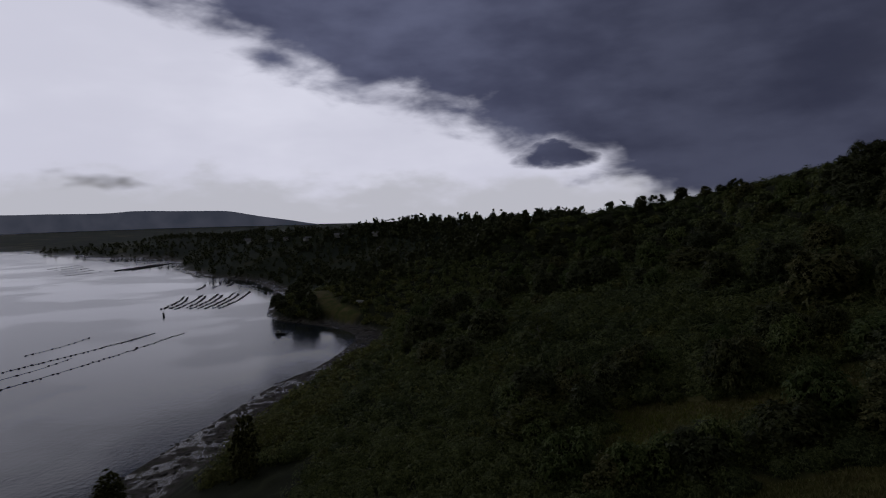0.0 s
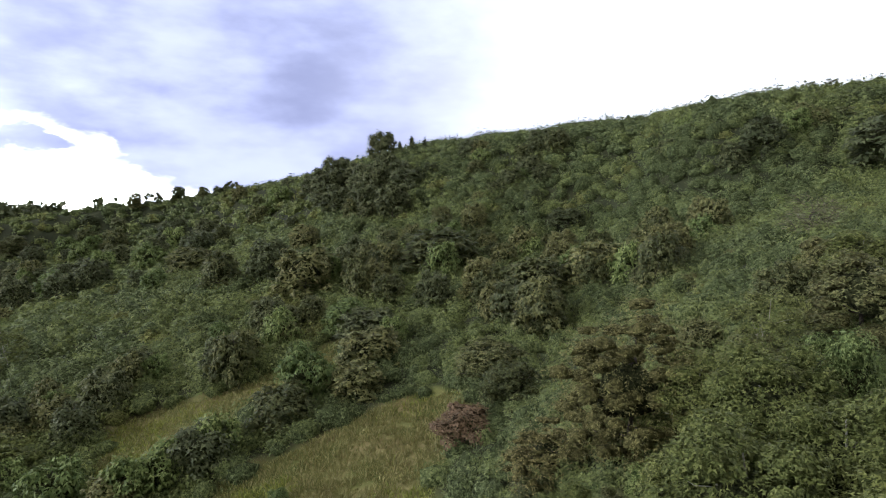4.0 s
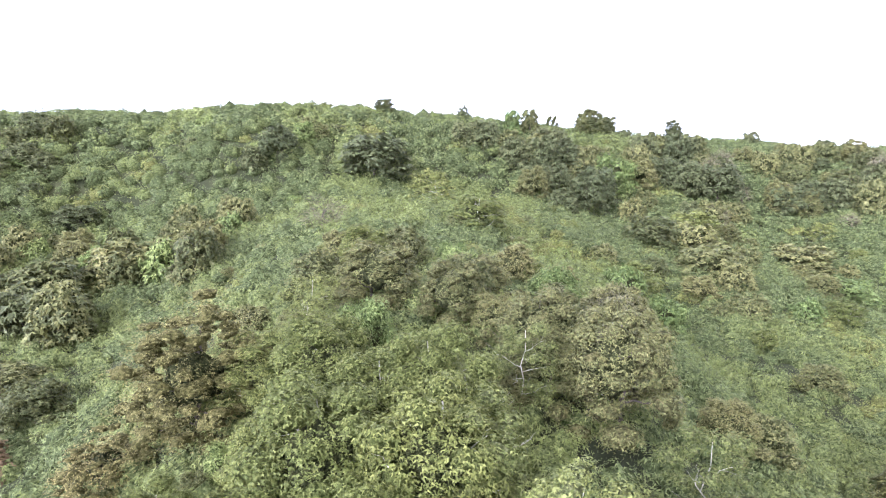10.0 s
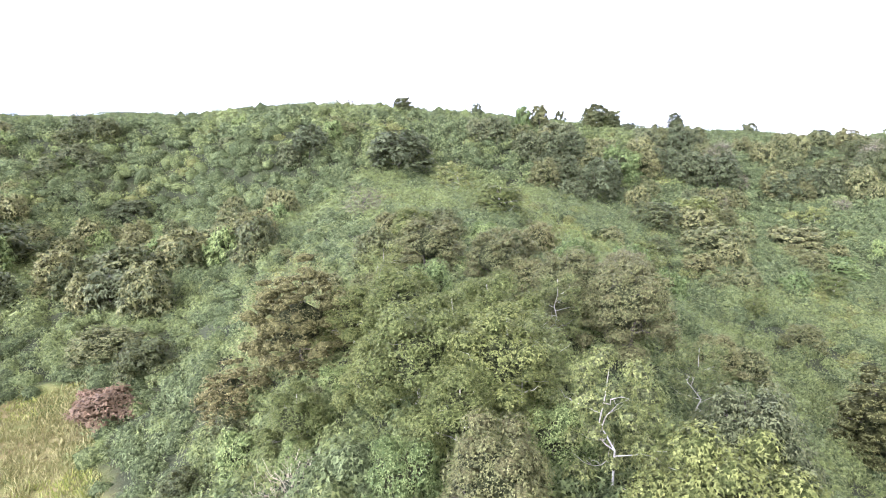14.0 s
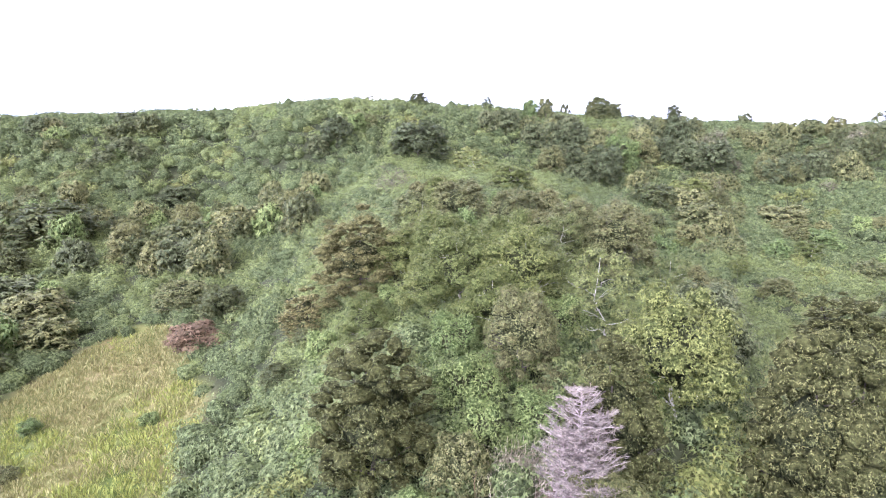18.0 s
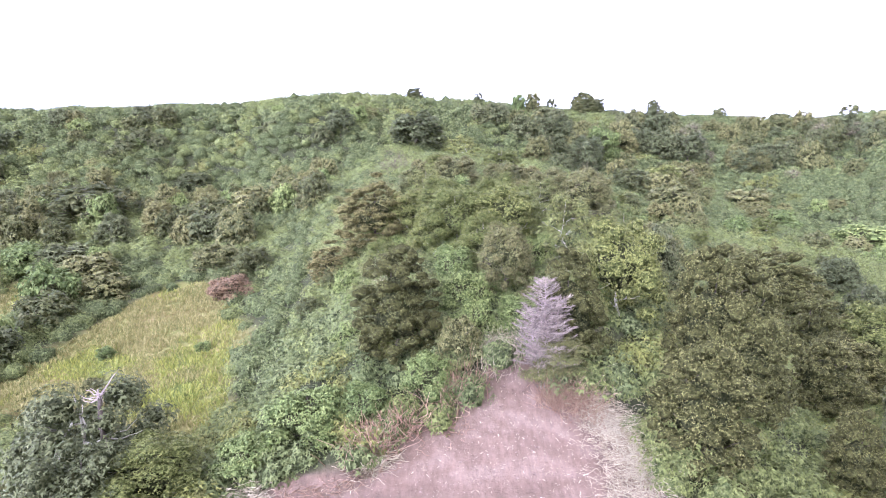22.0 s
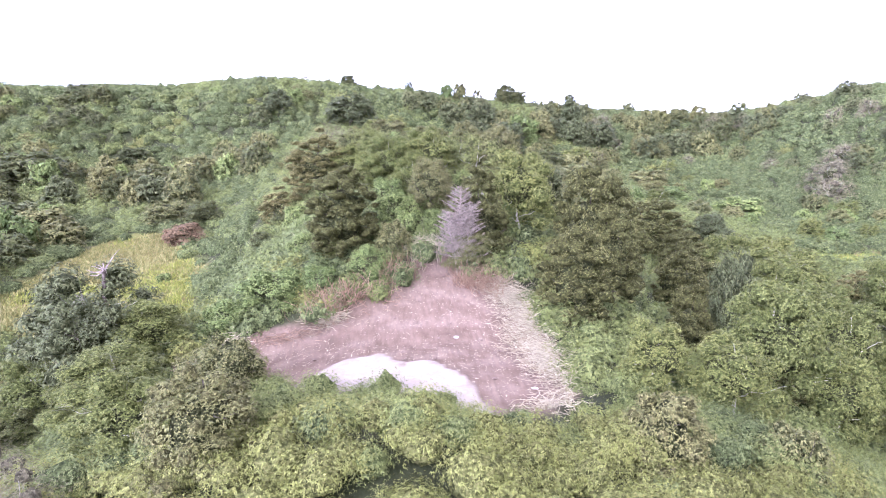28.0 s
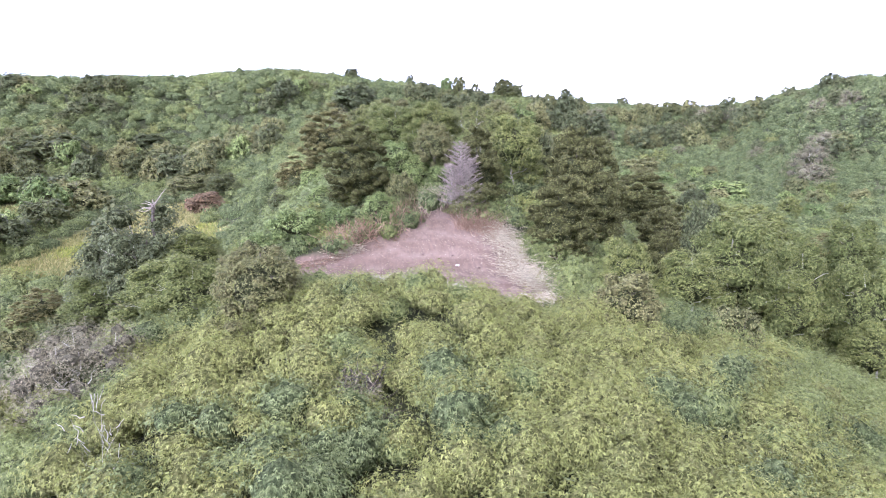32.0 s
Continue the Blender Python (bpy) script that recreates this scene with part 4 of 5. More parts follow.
# ---- trees and large shrubs: kind, x, y, width, height ----
STANDS = """layered -11.2 8.6 7.6 10; green -8.8 4.4 4.4 4; olive -6.4 7.4 4 4.6; green -13 2.4 5 3.6; green -16.8 2 6.5 4.2; green -4.8 10 4 4; green -20.5 0.2 5 3.4; dark -30 -3.5 8 9; green -47 30 2.5 1.6; olive -45 24 2.5 1.5; olive -39 20 2 1.4; green -36 31 2.2 1.4; brown -16.2 36 10 11; brown -21.5 35 6 6; lobed -6.2 24.8 7.4 8; lobed -1.2 23.6 7.6 8.4; lobed -3.6 21 6 6.4; lobed 0.4 28 6.4 7; lobed -4 29 6.5 7; green -6.5 18 5 4.5; green -3 16 4 3.5; russet -1.9 15.5 6.2 7.6; pale 4.4 18.5 6 9.6; layered 2.6 8.2 6 9.8;
lobed 7.8 12.4 8 10.6; layered 13.4 8.2 7.6 13; layered 17.2 10 8 13.6; layered 15.6 6.4 7 11.4; layered 10 0.8 7.5 9.6; layered 28.6 17 7.3 9; dark 27.5 4.6 5.2 13.5; lobed 36 7 10 11; lobed 24.7 -6.2 9.5 12.5;
lobed 41 9 8 10; lobed 39 14 10 11; lobed 34 -2 8.5 12; lobed 37.5 -7 8 12; lobed 30 4 7 11; lobed 29 -8 7 9; layered 22.5 4 5 8;
darkopen -32 2 12 12; dark -36 6 9 9; dark -142 124 10 11; dark -165 119 13 12; dark -150 112 12 10; dark -137 112 12 10; dark -173 127 11 11; dark -127 119 11 9; dark -149 121 9 10; dark -156 124 10 9; dark -134 122 9 9; lobed -8.6 26 6 6.5; pale 0.6 24.5 6.5 7.4; green 2 21 5 4.5; green -5.5 13 6 4.5; green -1 11.5 5 3.4; green 5.5 13 4 4; russet 6 38 7 7; lobed -12 36 6 6; pale 12 26 5 7; dark 13 21 7 8; lobed -14 26 5 5; lobed -25.5 -10.5 8 6; olive -30 -4 7 6; dark -35 122 9 8.5; dark -15 122 15 11; green 17 163 5.5 8.2; round 22 164 6 9; round 43 180 8.5 9.6; round 39.5 179 5 8;
dark 28 150 12 10; green 41 149 12 11; dark 70 155 14 11; dark 61 153 11 11; lobed 50 122 12 9; pale 88 140 6 6; green 85 95 14 7;
greypink 110 95 14 10; greypink 117 99 12 9; greypink 106 88 11 8; round 72 192.5 6.4 8.6; dark 97 193 6 6.5; umbrella 143 188 9 7.5; dark 120 192 8 6;
dark 126 191 5 5; dark 4 165 4 6.5; round -17 160 6.5 6; pale -35 152 5 4.5; pale -31 153 4 4.5; round 48.5 183 6 8; umbrella 30 175 4.5 7; dark 46 182 7 7; dark 4 150 8 8; dark 9 151 8 9; dark 54 184 6 4.5; pale 4 33 4.5 6.5; russet 9.4 33 8 8.4; greypink 9.8 35.2 5 8.6;
russet -6 47 8 6.5; russet 0 44 6 6; pale -3 105 9 8; lobed 4.5 89 10 7; dark -39 120 6 6; dark 26 156 11 9; snag -16.8 82 7 6.5; lobed -7.7 33 7 7.5;
lobed -1.6 29.5 6.5 8; pale -9.9 40.5 5 7; olive 40 117 12 8; olive 48 116 11 8; olive 45 102 12 8; olive 73 124 14 7; green 72 108 12 6; russet 18 37 5 4.5;
olive 21 39 5.5 4.5; dark -71 115 9 5; olive -43 93 7 6; olive -46 84 11 8; olive -53 78 11 8; olive -38 86 8 7; olive -17.5 -12.5 5.5 4.8; lobed -26.4 -1 8 6.5;
greypink -27 -24 7 5.5; greypink -24.5 -23 6 5; greypink -29 -18 6 5; sapling -19.4 -36.6 2.6 6.6; deadbush -9.7 -32.6 3 4; russet -16 -23.6 6 6.2; lobed -33.4 -4.5 7 6.6; olive -24 -20.5 4.2 3.2; lobed -21.2 -18.4 6.5 6.6; olive -19.5 -11 4.5 3.6; russet 6.8 -23 4.8 5.6; olive 15 -21.5 4.6 4.6; brown -43 5 6.5 5; lobed 45 22 12 10; brown 58.9 25 8 6; dark 49.6 42.3 7 7; lobed 11.4 -12.4 5.5 6.2; lobed 16 -14 6.6 6.8; layered 35 30 7 9;
dark 54 55 7 7; redbush -36.8 43.8 6.4 3.8; redbush -39.5 46.5 4 2.4; layered 36 41 11 11; dark -140 118 10 10; dark -147 117 9 9; cypress -146 138 3 7; cypress -141 139 2.4 5.5; cypress -152 138 2.6 6;
round -318 60 12 11; round -283 118 7 9; round -298 104 7 9; umbrella -291 110 9 8; dark -262 128 8 6; dark -307 88 8 6; dark -215 134 6 5; dark -189 130 8 5; olive -101 68 12 11;
olive -81 85 16 9; olive -158 70 14 8; pale -128 24 8 9; green -77 60 9 6; dark -60 29 8 6; olive -59 38 8 6; olive -56 46 7 5; olive -43 55 9 5;
olive -36 50 7 5; lobed -84 15 9 6; layered -108 -34 6 13; layered -124 -68 7 8; olive -62 21 7 5; dark -69 58 10 6; olive -62 53 9 6; dark -352 -84 9 7; dark -362 -92 10 8; dark -374 -97 10 8; dark -388 -101 10 8; dark -400 -103 9 8; dark -366 -80 9 7; dark -380 -86 10 8; dark -394 -92 10 8; dark -345 -70 7 5; dark -410 -98 9 8;
round -345 48 9 10; umbrella -352 46 9 9; round -372 42 8 9; dark -360 44 9 7; round -270 124 6 7; umbrella -255 130 7 7"""
rng = np.random.default_rng(77)
for row in STANDS.replace("\n", " ").split(";"):
    kind, *nums = row.split()
    x, y, w, h = (float(q) for q in nums)
    plant(kind, int(rng.integers(9)), x, y, w, h, float(rng.uniform(0, 360)))


def scatter(count, kinds, x0, x1, place_y, width, tall, seed, free=3.0):
    """Set plants out at random; place_y gives a band of y for each x."""
    r = np.random.default_rng(seed)
    done = 0
    for _ in range(count * 4):
        if done >= count:
            break
        x = r.uniform(x0, x1)
        lo, hi = place_y(x)
        y = r.uniform(lo, hi)
        if bare(np.array([x]), np.array([y]))[0] > 0.1 or (abs(x) < 20 and y < 12):
            continue
        w = r.uniform(*width)
        plant(kinds[int(r.integers(len(kinds)))], int(r.integers(9)), x, y, w, w * r.uniform(*tall), float(r.uniform(0, 360)))
        done += 1


crest_at = lambda x: float(knots(x, CREST_Y))
# the wooded gully on the left, the crest, the right-hand slopes, the far left slope, the grove on the right
scatter(75, ("olive", "olive", "dark", "russet", "olive", "green"), -105, -32, lambda x: (64 + max(0, -x - 60) * 0.2, 106), (4.5, 7.5), (0.95, 1.25), 1)
scatter(30, ("olive", "dark", "green"), -100, -60, lambda x: (15, 60), (4.5, 7.5), (0.9, 1.2), 2)
scatter(16, ("dark", "olive", "green"), -150, -10, lambda x: (crest_at(x) - 30, crest_at(x) - 14), (3.5, 6), (0.7, 0.95), 3)
scatter(10, ("dark", "dark", "olive"), -118, -84, lambda x: (crest_at(x) - 26, crest_at(x) - 8), (5, 8), (0.7, 0.95), 14)
scatter(95, ("dark", "olive", "olive", "greypink", "russet", "greypink", "dark"), 12, 130, lambda x: (crest_at(x) - 46, crest_at(x) - 15), (5.5, 10), (0.85, 1.15), 4)
scatter(46, ("olive", "green", "olive", "russet", "lobed"), 22, 112, lambda x: (62, 132), (4, 7), (0.8, 1.05), 5)
scatter(80, ("olive", "dark", "greypink", "dark", "dark"), 105, 172, lambda x: (30, 175), (4, 7.5), (0.75, 1.0), 6)
scatter(90, ("olive", "dark", "green", "dark"), -300, -105, lambda x: (-10, crest_at(x) - 6), (5, 11), (0.85, 1.15), 7)
scatter(26, ("lobed", "lobed", "olive", "layered"), 24, 62, lambda x: (-16, 45), (5, 9), (0.9, 1.25), 8)
scatter(26, ("olive", "green", "pale", "russet"), -28, 30, lambda x: (60, 118), (2.5, 4.5), (0.6, 0.9), 9)
scatter(30, ("lobed", "russet", "olive", "green", "russet"), -13, 15, lambda x: (32, 62), (3.5, 6.5), (0.8, 1.1), 12)
scatter(14, ("green", "olive"), -24, -10, lambda x: (12, 50), (2.5, 4), (0.7, 1.0), 13)
scatter(12, ("olive", "greypink", "lobed"), -48, -24, lambda x: (-32, 2), (4, 7), (0.6, 0.9), 10)


# ---- the cleared terrace ----
def at_ground(x, y, up=0.0):
    return np.array([x, y, float(land(x, y)) + up])


def dead_conifer():
    """Stems with tiers of rising branches, each a flat feather of fine dry twigs; dull foliage left low on one side."""
    r = np.random.default_rng(201)
    thing = tagged(new("dead_conifer"), "dead conifer with dry grey-mauve twigs above the clearing", "dead tree")
    wood, twigs = [], []
    for (bx, by), h, reach, count in (((0, 0), 8.7, 2.7, 84), ((0.9, 0.2), 7.2, 2.5, 62), ((-0.8, 0.5), 6.4, 2.5, 52)):
        top = np.array([bx * 1.35, by * 1.3, h])
        stem = bend(r, (bx * 0.3, by * 0.3, -0.4), top, 7, 0.02)
        wood.append(tube(stem, np.linspace(0.017 * h, 0.02, 7), 6))
        for k in range(count):
            t = 0.3 + 0.68 * (k + r.random()) / count
            i = min(int(t * 6), 5)
            s_ = stem[i] + (stem[i + 1] - stem[i]) * (t * 6 - i)
            a_ = k * 2.4 + r.uniform(-0.4, 0.4)
            ln = reach * (1.04 - t) ** 0.42 * r.uniform(0.4, 1.15)
            e_ = s_ + np.array([math.cos(a_) * ln, math.sin(a_) * ln, ln * r.uniform(0.25, 0.6)])
            p = bend(r, s_, e_, 5, 0.04)
            wood.append(tube(p, np.linspace(0.035, 0.01, 5), 4))
            n = int(18 + 30 * ln)
            u = r.uniform(0.12, 1.0, n)
            j = np.minimum((u * 4).astype(int), 3)
            at = p[j] + (p[j + 1] - p[j]) * (u * 4 - j)[:, None]
            out = unit(e_ - s_)
            side = unit(np.cross(out, (0, 0, 1.0)))
            sign = r.choice([-1.0, 1.0], n)[:, None]
            d = unit(out + side * sign * r.uniform(0.5, 1.1, (n, 1)) + r.normal(0, 0.22, (n, 3)) + (0, 0, 0.12))
            l = r.uniform(0.25, 0.75, n) * (1.15 - 0.5 * u)
            twigs.append((at + d * l[:, None] * 0.5, d, l))
    part("trunk", raw_mesh("trunk", *join(wood), BARK["dead"], False), thing)
    at, d, l = (np.concatenate(q) for q in zip(*twigs))
    v, f = leaf_quads(r, at, unit(r.normal(size=at.shape) + (0, 0, 0.6)), d, l, r.uniform(0.02, 0.055, len(l)))
    part("crown", raw_mesh("crown", v, f, LEAF["dead"]), thing)
    lobes = [(np.array([r.uniform(-1.6, 2.9), r.uniform(-1.7, 0.4), r.uniform(0.8, 4.2)]), np.array([0.75, 0.75, 0.32])) for _ in range(18)]
    (v, f), _ = foliage(r, lobes, 2800, 0.24, 0.09, 0.7, 0, 0.3, 0.35)
    part("dull_foliage", raw_mesh("dull_foliage", v, f, LEAF["russet"]), thing, "dull olive foliage still hanging on")
    thing.matrix_basis = pose(0.2, 5.6, float(land(0.2, 5.6)) - 0.2)


dead_conifer()

CANE_PALE = leaf_material("dry_pale_canes", (0.17, 0.14, 0.112), (0.31, 0.27, 0.225), (0.5, 0.455, 0.39), 0.0, 0.05)
CANE_RED = leaf_material("dry_reddish_canes", (0.11, 0.065, 0.05), (0.21, 0.135, 0.108), (0.36, 0.265, 0.22), 0.0, 0.05)


def brush(label, line, count, spread, length, rise, mat, seed, standing=False, radius=0.02):
    """Cut canes and branches heaped along a line, or left standing at the edge of the cut."""
    r = np.random.default_rng(seed)
    line = np.array(line, float)
    # in clumps of uneven size, not a smooth bank
    clumps = r.uniform(0, len(line) - 1, max(4, count // 170))
    t = np.where(r.random(count) < 0.72, clumps[(len(clumps) * r.random(count) ** 1.4).astype(int)] + r.normal(0, 0.1, count), r.uniform(0, len(line) - 1, count))
    t = np.clip(t, 0, len(line) - 1.001)
    k = np.minimum(t.astype(int), len(line) - 2)
    xy = line[k] + (line[k + 1] - line[k]) * (t - k)[:, None] + r.normal(0, spread, (count, 2)) + 0.7 * spread * np.stack([np.sin(t * 9.1 + seed), np.cos(t * 7.3 + seed)], -1)
    ln, a_ = length * r.uniform(0.4, 1.2, count), r.uniform(0, 2 * np.pi, count)
    if standing:
        d = np.stack([r.normal(0, 0.55, count), r.normal(-0.25, 0.45, count), np.ones(count)], -1)
        lift = np.zeros(count)
    else:
        d = np.stack([np.cos(a_), np.sin(a_), r.normal(0.12, 0.3, count)], -1)
        lift = np.abs(r.normal(0, rise, count)) + 0.05
    start = np.stack([xy[:, 0], xy[:, 1], land(xy[:, 0], xy[:, 1]) + lift], -1)
    d = unit(d)
    p = np.stack([bend(r, start[j], start[j] + d[j] * ln[j], 5, 0.06) for j in range(count)])
    p[:, :, 2] -= np.linspace(0, 1, 5)[None] ** 2 * ln[:, None] * 0.12
    p[:, :, 2] = np.maximum(p[:, :, 2], land(p[:, :, 0], p[:, :, 1]) + 0.04)
    out = [tube(q, np.linspace(radius * r.uniform(0.7, 1.8), radius * 0.5, 5), 3) for q in p]
    return tagged(new("brush_pile", raw_mesh("brush_pile", *join(out), mat)), label, "cut brush", kind="stuff")


brush("heap of bleached cut branches along the clearing's edge", ((3.4, 4.8), (4.9, 2.2), (5.3, -2.6), (4.9, -7.5), (4.4, -11.8)), 7600, 0.9, 0.8, 0.55, CANE_PALE, 301, False, 0.013)
brush("scattered pale cut branches on the earth", ((1.6, 3), (2.8, -0.5), (3.2, -5)), 420, 0.8, 0.8, 0.1, CANE_PALE, 302, False, 0.013)
brush("reddish cane stubble standing along the cut edge", ((-14.0, -0.6), (-11.8, 0.3), (-9.6, 2.0), (-6.8, 3.8), (-5.2, 6.2)), 800, 0.5, 2.7, 0.3, CANE_RED, 303, True, 0.027)
brush("dry canes hanging round the foot of the dead tree", ((-4.6, 6.8), (-3.2, 8.8), (-1.2, 9.2)), 700, 0.6, 2.4, 0.3, CANE_PALE, 304, True, 0.015)
brush("dry canes leaning out beside the dead tree", ((0.4, 5.2), (1.8, 4.4), (3.2, 4.4)), 620, 0.6, 2.6, 0.3, CANE_RED, 309, True, 0.016)
brush("heap of dry canes at the corner of the clearing", ((-23.5, -3.8), (-20.8, -2.8), (-18.6, -2.4)), 900, 0.7, 1.2, 0.4, CANE_PALE, 305)
brush("bleached canes fallen out of the cut edge", ((-13.6, -1.4), (-12.4, -0.9), (-11.4, -0.4)), 420, 0.45, 1.2, 0.5, CANE_PALE, 310)
brush("loose cane litter along the cut edge", ((-18, -2.6), (-13, -1.8), (-9, 0.6), (-5.4, 4)), 420, 0.6, 0.9, 0.08, CANE_RED, 306)
brush("dry canes at the lower end of the clearing", ((4.8, -12.5), (4.6, -14.4), (1.5, -17.2)), 420, 0.6, 1.3, 0.3, CANE_PALE, 307)

brush("dry tan canes among the green shrubs", ((-15.4, 18), (-14.2, 21), (-13.4, 24)), 240, 0.9, 2.0, 0.3, CANE_PALE, 308, True)


def litter():
    """Wood chips, clods and small stones lying on the bare earth."""
    r = np.random.default_rng(311)
    x, y = r.uniform(-23, 6.5, 6000), r.uniform(-17, 9, 6000)
    k = (inside(CLEARING, x, y) > 0.1) & ((inside(WHITE, x, y) < -0.2) | (r.random(6000) < 0.12))
    x, y = x[k], y[k]
    n = len(x)
    at = np.stack([x, y, land(x, y) + 0.09], -1)
    d = np.stack([r.normal(size=n), r.normal(size=n), 0.15 * r.normal(size=n)], -1)
    v, f = leaf_quads(r, at, unit(np.array([0, 0, 1.0]) + r.normal(0, 0.25, (n, 3))), d, r.uniform(0.08, 0.5, n) ** 1.3, r.uniform(0.02, 0.06, n))
    tagged(new("wood_litter", raw_mesh("wood_litter", v, f, CANE_PALE)), "scattered pale wood chips and twigs on bare earth", "litter", kind="stuff")
    out = []
    for _ in range(110):
        xx, yy = r.uniform(-22, 6), r.uniform(-14, 8)
        if inside(CLEARING, np.array([xx]), np.array([yy]))[0] < 0.2:
            continue
        s = r.uniform(0.04, 0.13)
        v = ICO_V[:, :] * (1 + 0.2 * r.normal(size=(len(ICO_V), 1))) * s * np.array([1.2, 1, 0.7]) + at_ground(xx, yy, 0.08)
        out.append((v, ICO_F[:, :3]))
    tagged(new("clods", raw_mesh("clods", *join(out), earth_material("clods", ((0.3, (0.14, 0.1, 0.08)), (0.7, (0.24, 0.18, 0.15))), 2, 20))), "clods and pebbles on the cleared earth", "clods", kind="stuff")


litter()


def rock(x, y, s, seed):
    r = np.random.default_rng(seed)
    v = ICO_V * (1 + 0.12 * r.normal(size=(len(ICO_V), 1))) * np.array([s, s * 0.7, s * 0.5]) + at_ground(x, y, s * 0.25)
    return tagged(new("stone", raw_mesh("stone", v, ICO_F[:, :3], CHALKY)), "pale stone lying on the cleared earth", "stone")


CHALKY = earth_material("pale_stone", ((0.3, (0.5, 0.45, 0.42)), (0.7, (0.68, 0.64, 0.6))), 3, 20)
for k, (x, y, s) in enumerate(((-1.5, -3.3, 0.22), (2.6, -12.8, 0.24))):
    rock(x, y, s, 320 + k)


# ---- grass ----
def blades(poly, count, mats, seed, tall):
    r = np.random.default_rng(seed)
    xs, ys_ = [p.x for p in poly], [p.y for p in poly]
    x, y = r.uniform(min(xs), max(xs), count), r.uniform(min(ys_), max(ys_), count)
    d, cx, cy, rnd = cells(x, y, 0.9, 120)
    k = (inside(poly, x, y) + 1.2 * fractal(x / 3, y / 3, 3, 61) > 0) & (d < 0.42 + 0.2 * rnd)
    x, y, cx, cy, rnd = x[k], y[k], cx[k], cy[k], rnd[k]
    n = len(x)
    ln = tall * (0.45 + 0.9 * rnd) * r.uniform(0.6, 1.2, n)
    lean = np.stack([x - cx, y - cy, np.full(n, 0.75)], -1) + r.normal(0, 0.15, (n, 3))
    lean = unit(lean)
    at = np.stack([x, y, land(x, y)], -1) + lean * ln[:, None] * 0.4
    side = unit(np.cross(lean, r.normal(size=(n, 3))))
    v, f = leaf_quads(r, at, side, lean, ln, 0.05 + 0.07 * r.random(n))
    straw = (fractal(x / 7, y / 7, 3, 130) * 1.6 + 0.34 + r.normal(0, 0.15, n)) > 0
    for flag, mat, label in ((True, mats[0], "straw-coloured tussock grass"), (False, mats[1], "short green grass")):
        pick = np.flatnonzero(straw == flag)
        vv = v.reshape(-1, 4, 3)[pick].reshape(-1, 3)
        tagged(new("grass", raw_mesh("grass", vv, np.arange(len(vv)).reshape(-1, 4), mat)), label, "grass", kind="stuff")


STRAW = leaf_material("straw_grass", (0.11, 0.11, 0.045), (0.2, 0.192, 0.086), (0.31, 0.285, 0.155), 0.2, 0.05)
GREENGRASS = leaf_material("green_grass", (0.11, 0.135, 0.035), (0.19, 0.215, 0.06), (0.29, 0.3, 0.1), 0.2, 0.05)
blades(FIELD, 90000, (STRAW, GREENGRASS), 401, 0.6)
blades(MEADOW, 45000, (STRAW, GREENGRASS), 402, 0.6)
blades(GLADE, 14000, (GREENGRASS, GREENGRASS), 403, 0.5)


# ---- dead wood ----
def dead_top():
    """A dead, broken tree whose bleached head stands over the dark crown beside the field."""
    r = np.random.default_rng(501)
    thing = tagged(new("broken_tree"), "dead tree with a bleached broken head", "dead tree")
    g = at_ground(-29.8, -0.2)
    head = np.array([-29.9, -0.6, 38.2])
    part("trunk", raw_mesh("trunk", *tube(bend(r, g - (0, 0, 0.4), head, 6, 0.02), np.linspace(0.26, 0.14, 6), 7), BARK["dark"], False), thing)
    spike = bend(r, head - (0, 0, 0.3), head + (1.1, 0.4, 1.6), 5, 0.05)
    part("broken_branch", raw_mesh("broken_branch", *tube(spike, np.linspace(0.08, 0.02, 5), 5), BARK["dead"], False), thing)
    out = []
    for _ in range(11):
        e_ = head + (r.uniform(-1.7, 0.7), r.uniform(-0.6, 0.6), r.uniform(-0.5, 0.4))
        out.append(tube(bend(r, head + r.normal(0, 0.15, 3), e_, 4, 0.1), np.linspace(0.05, 0.012, 4), 4))
    part("branches", raw_mesh("branches", *join(out), BARK["dead"], False), thing)


dead_top()


# ---- beach and sea ----
def beach_stuff():
    r = np.random.default_rng(601)
    out = []
    while len(out) < 420:
        x = r.uniform(-295, -95)
        y = float(shore_y(x)) + r.uniform(0, 16)
        s = r.uniform(0.25, 1.0) ** 2 * 0.8
        out.append((ICO_V * (1 + 0.15 * r.normal(size=(len(ICO_V), 1))) * s * np.array([1.3, 1, 0.35]) + at_ground(x, y, 0.02), ICO_F[:, :3]))
    mat = earth_material("beach_stones", ((0.35, (0.05, 0.047, 0.045)), (0.6, (0.14, 0.13, 0.125)), (0.7, (0.34, 0.33, 0.32))), 0.6, 6)
    tagged(new("beach_stones", raw_mesh("beach_stones", *join(out), mat)), "dark stones and weed on the beach", "stones", kind="stuff")


beach_stuff()
BUOY = material("black_float", 0.5, 0.4)
BUOY[2].inputs["Base Color"].default_value = (0.015, 0.015, 0.018, 1)
BUOY = BUOY[0]


FLOATS = [raw_mesh("float", BALL[0] * (k, 1, 0.7), BALL[1][:, :3], BUOY, False) for k in (0.8, 1.2, 1.6)]


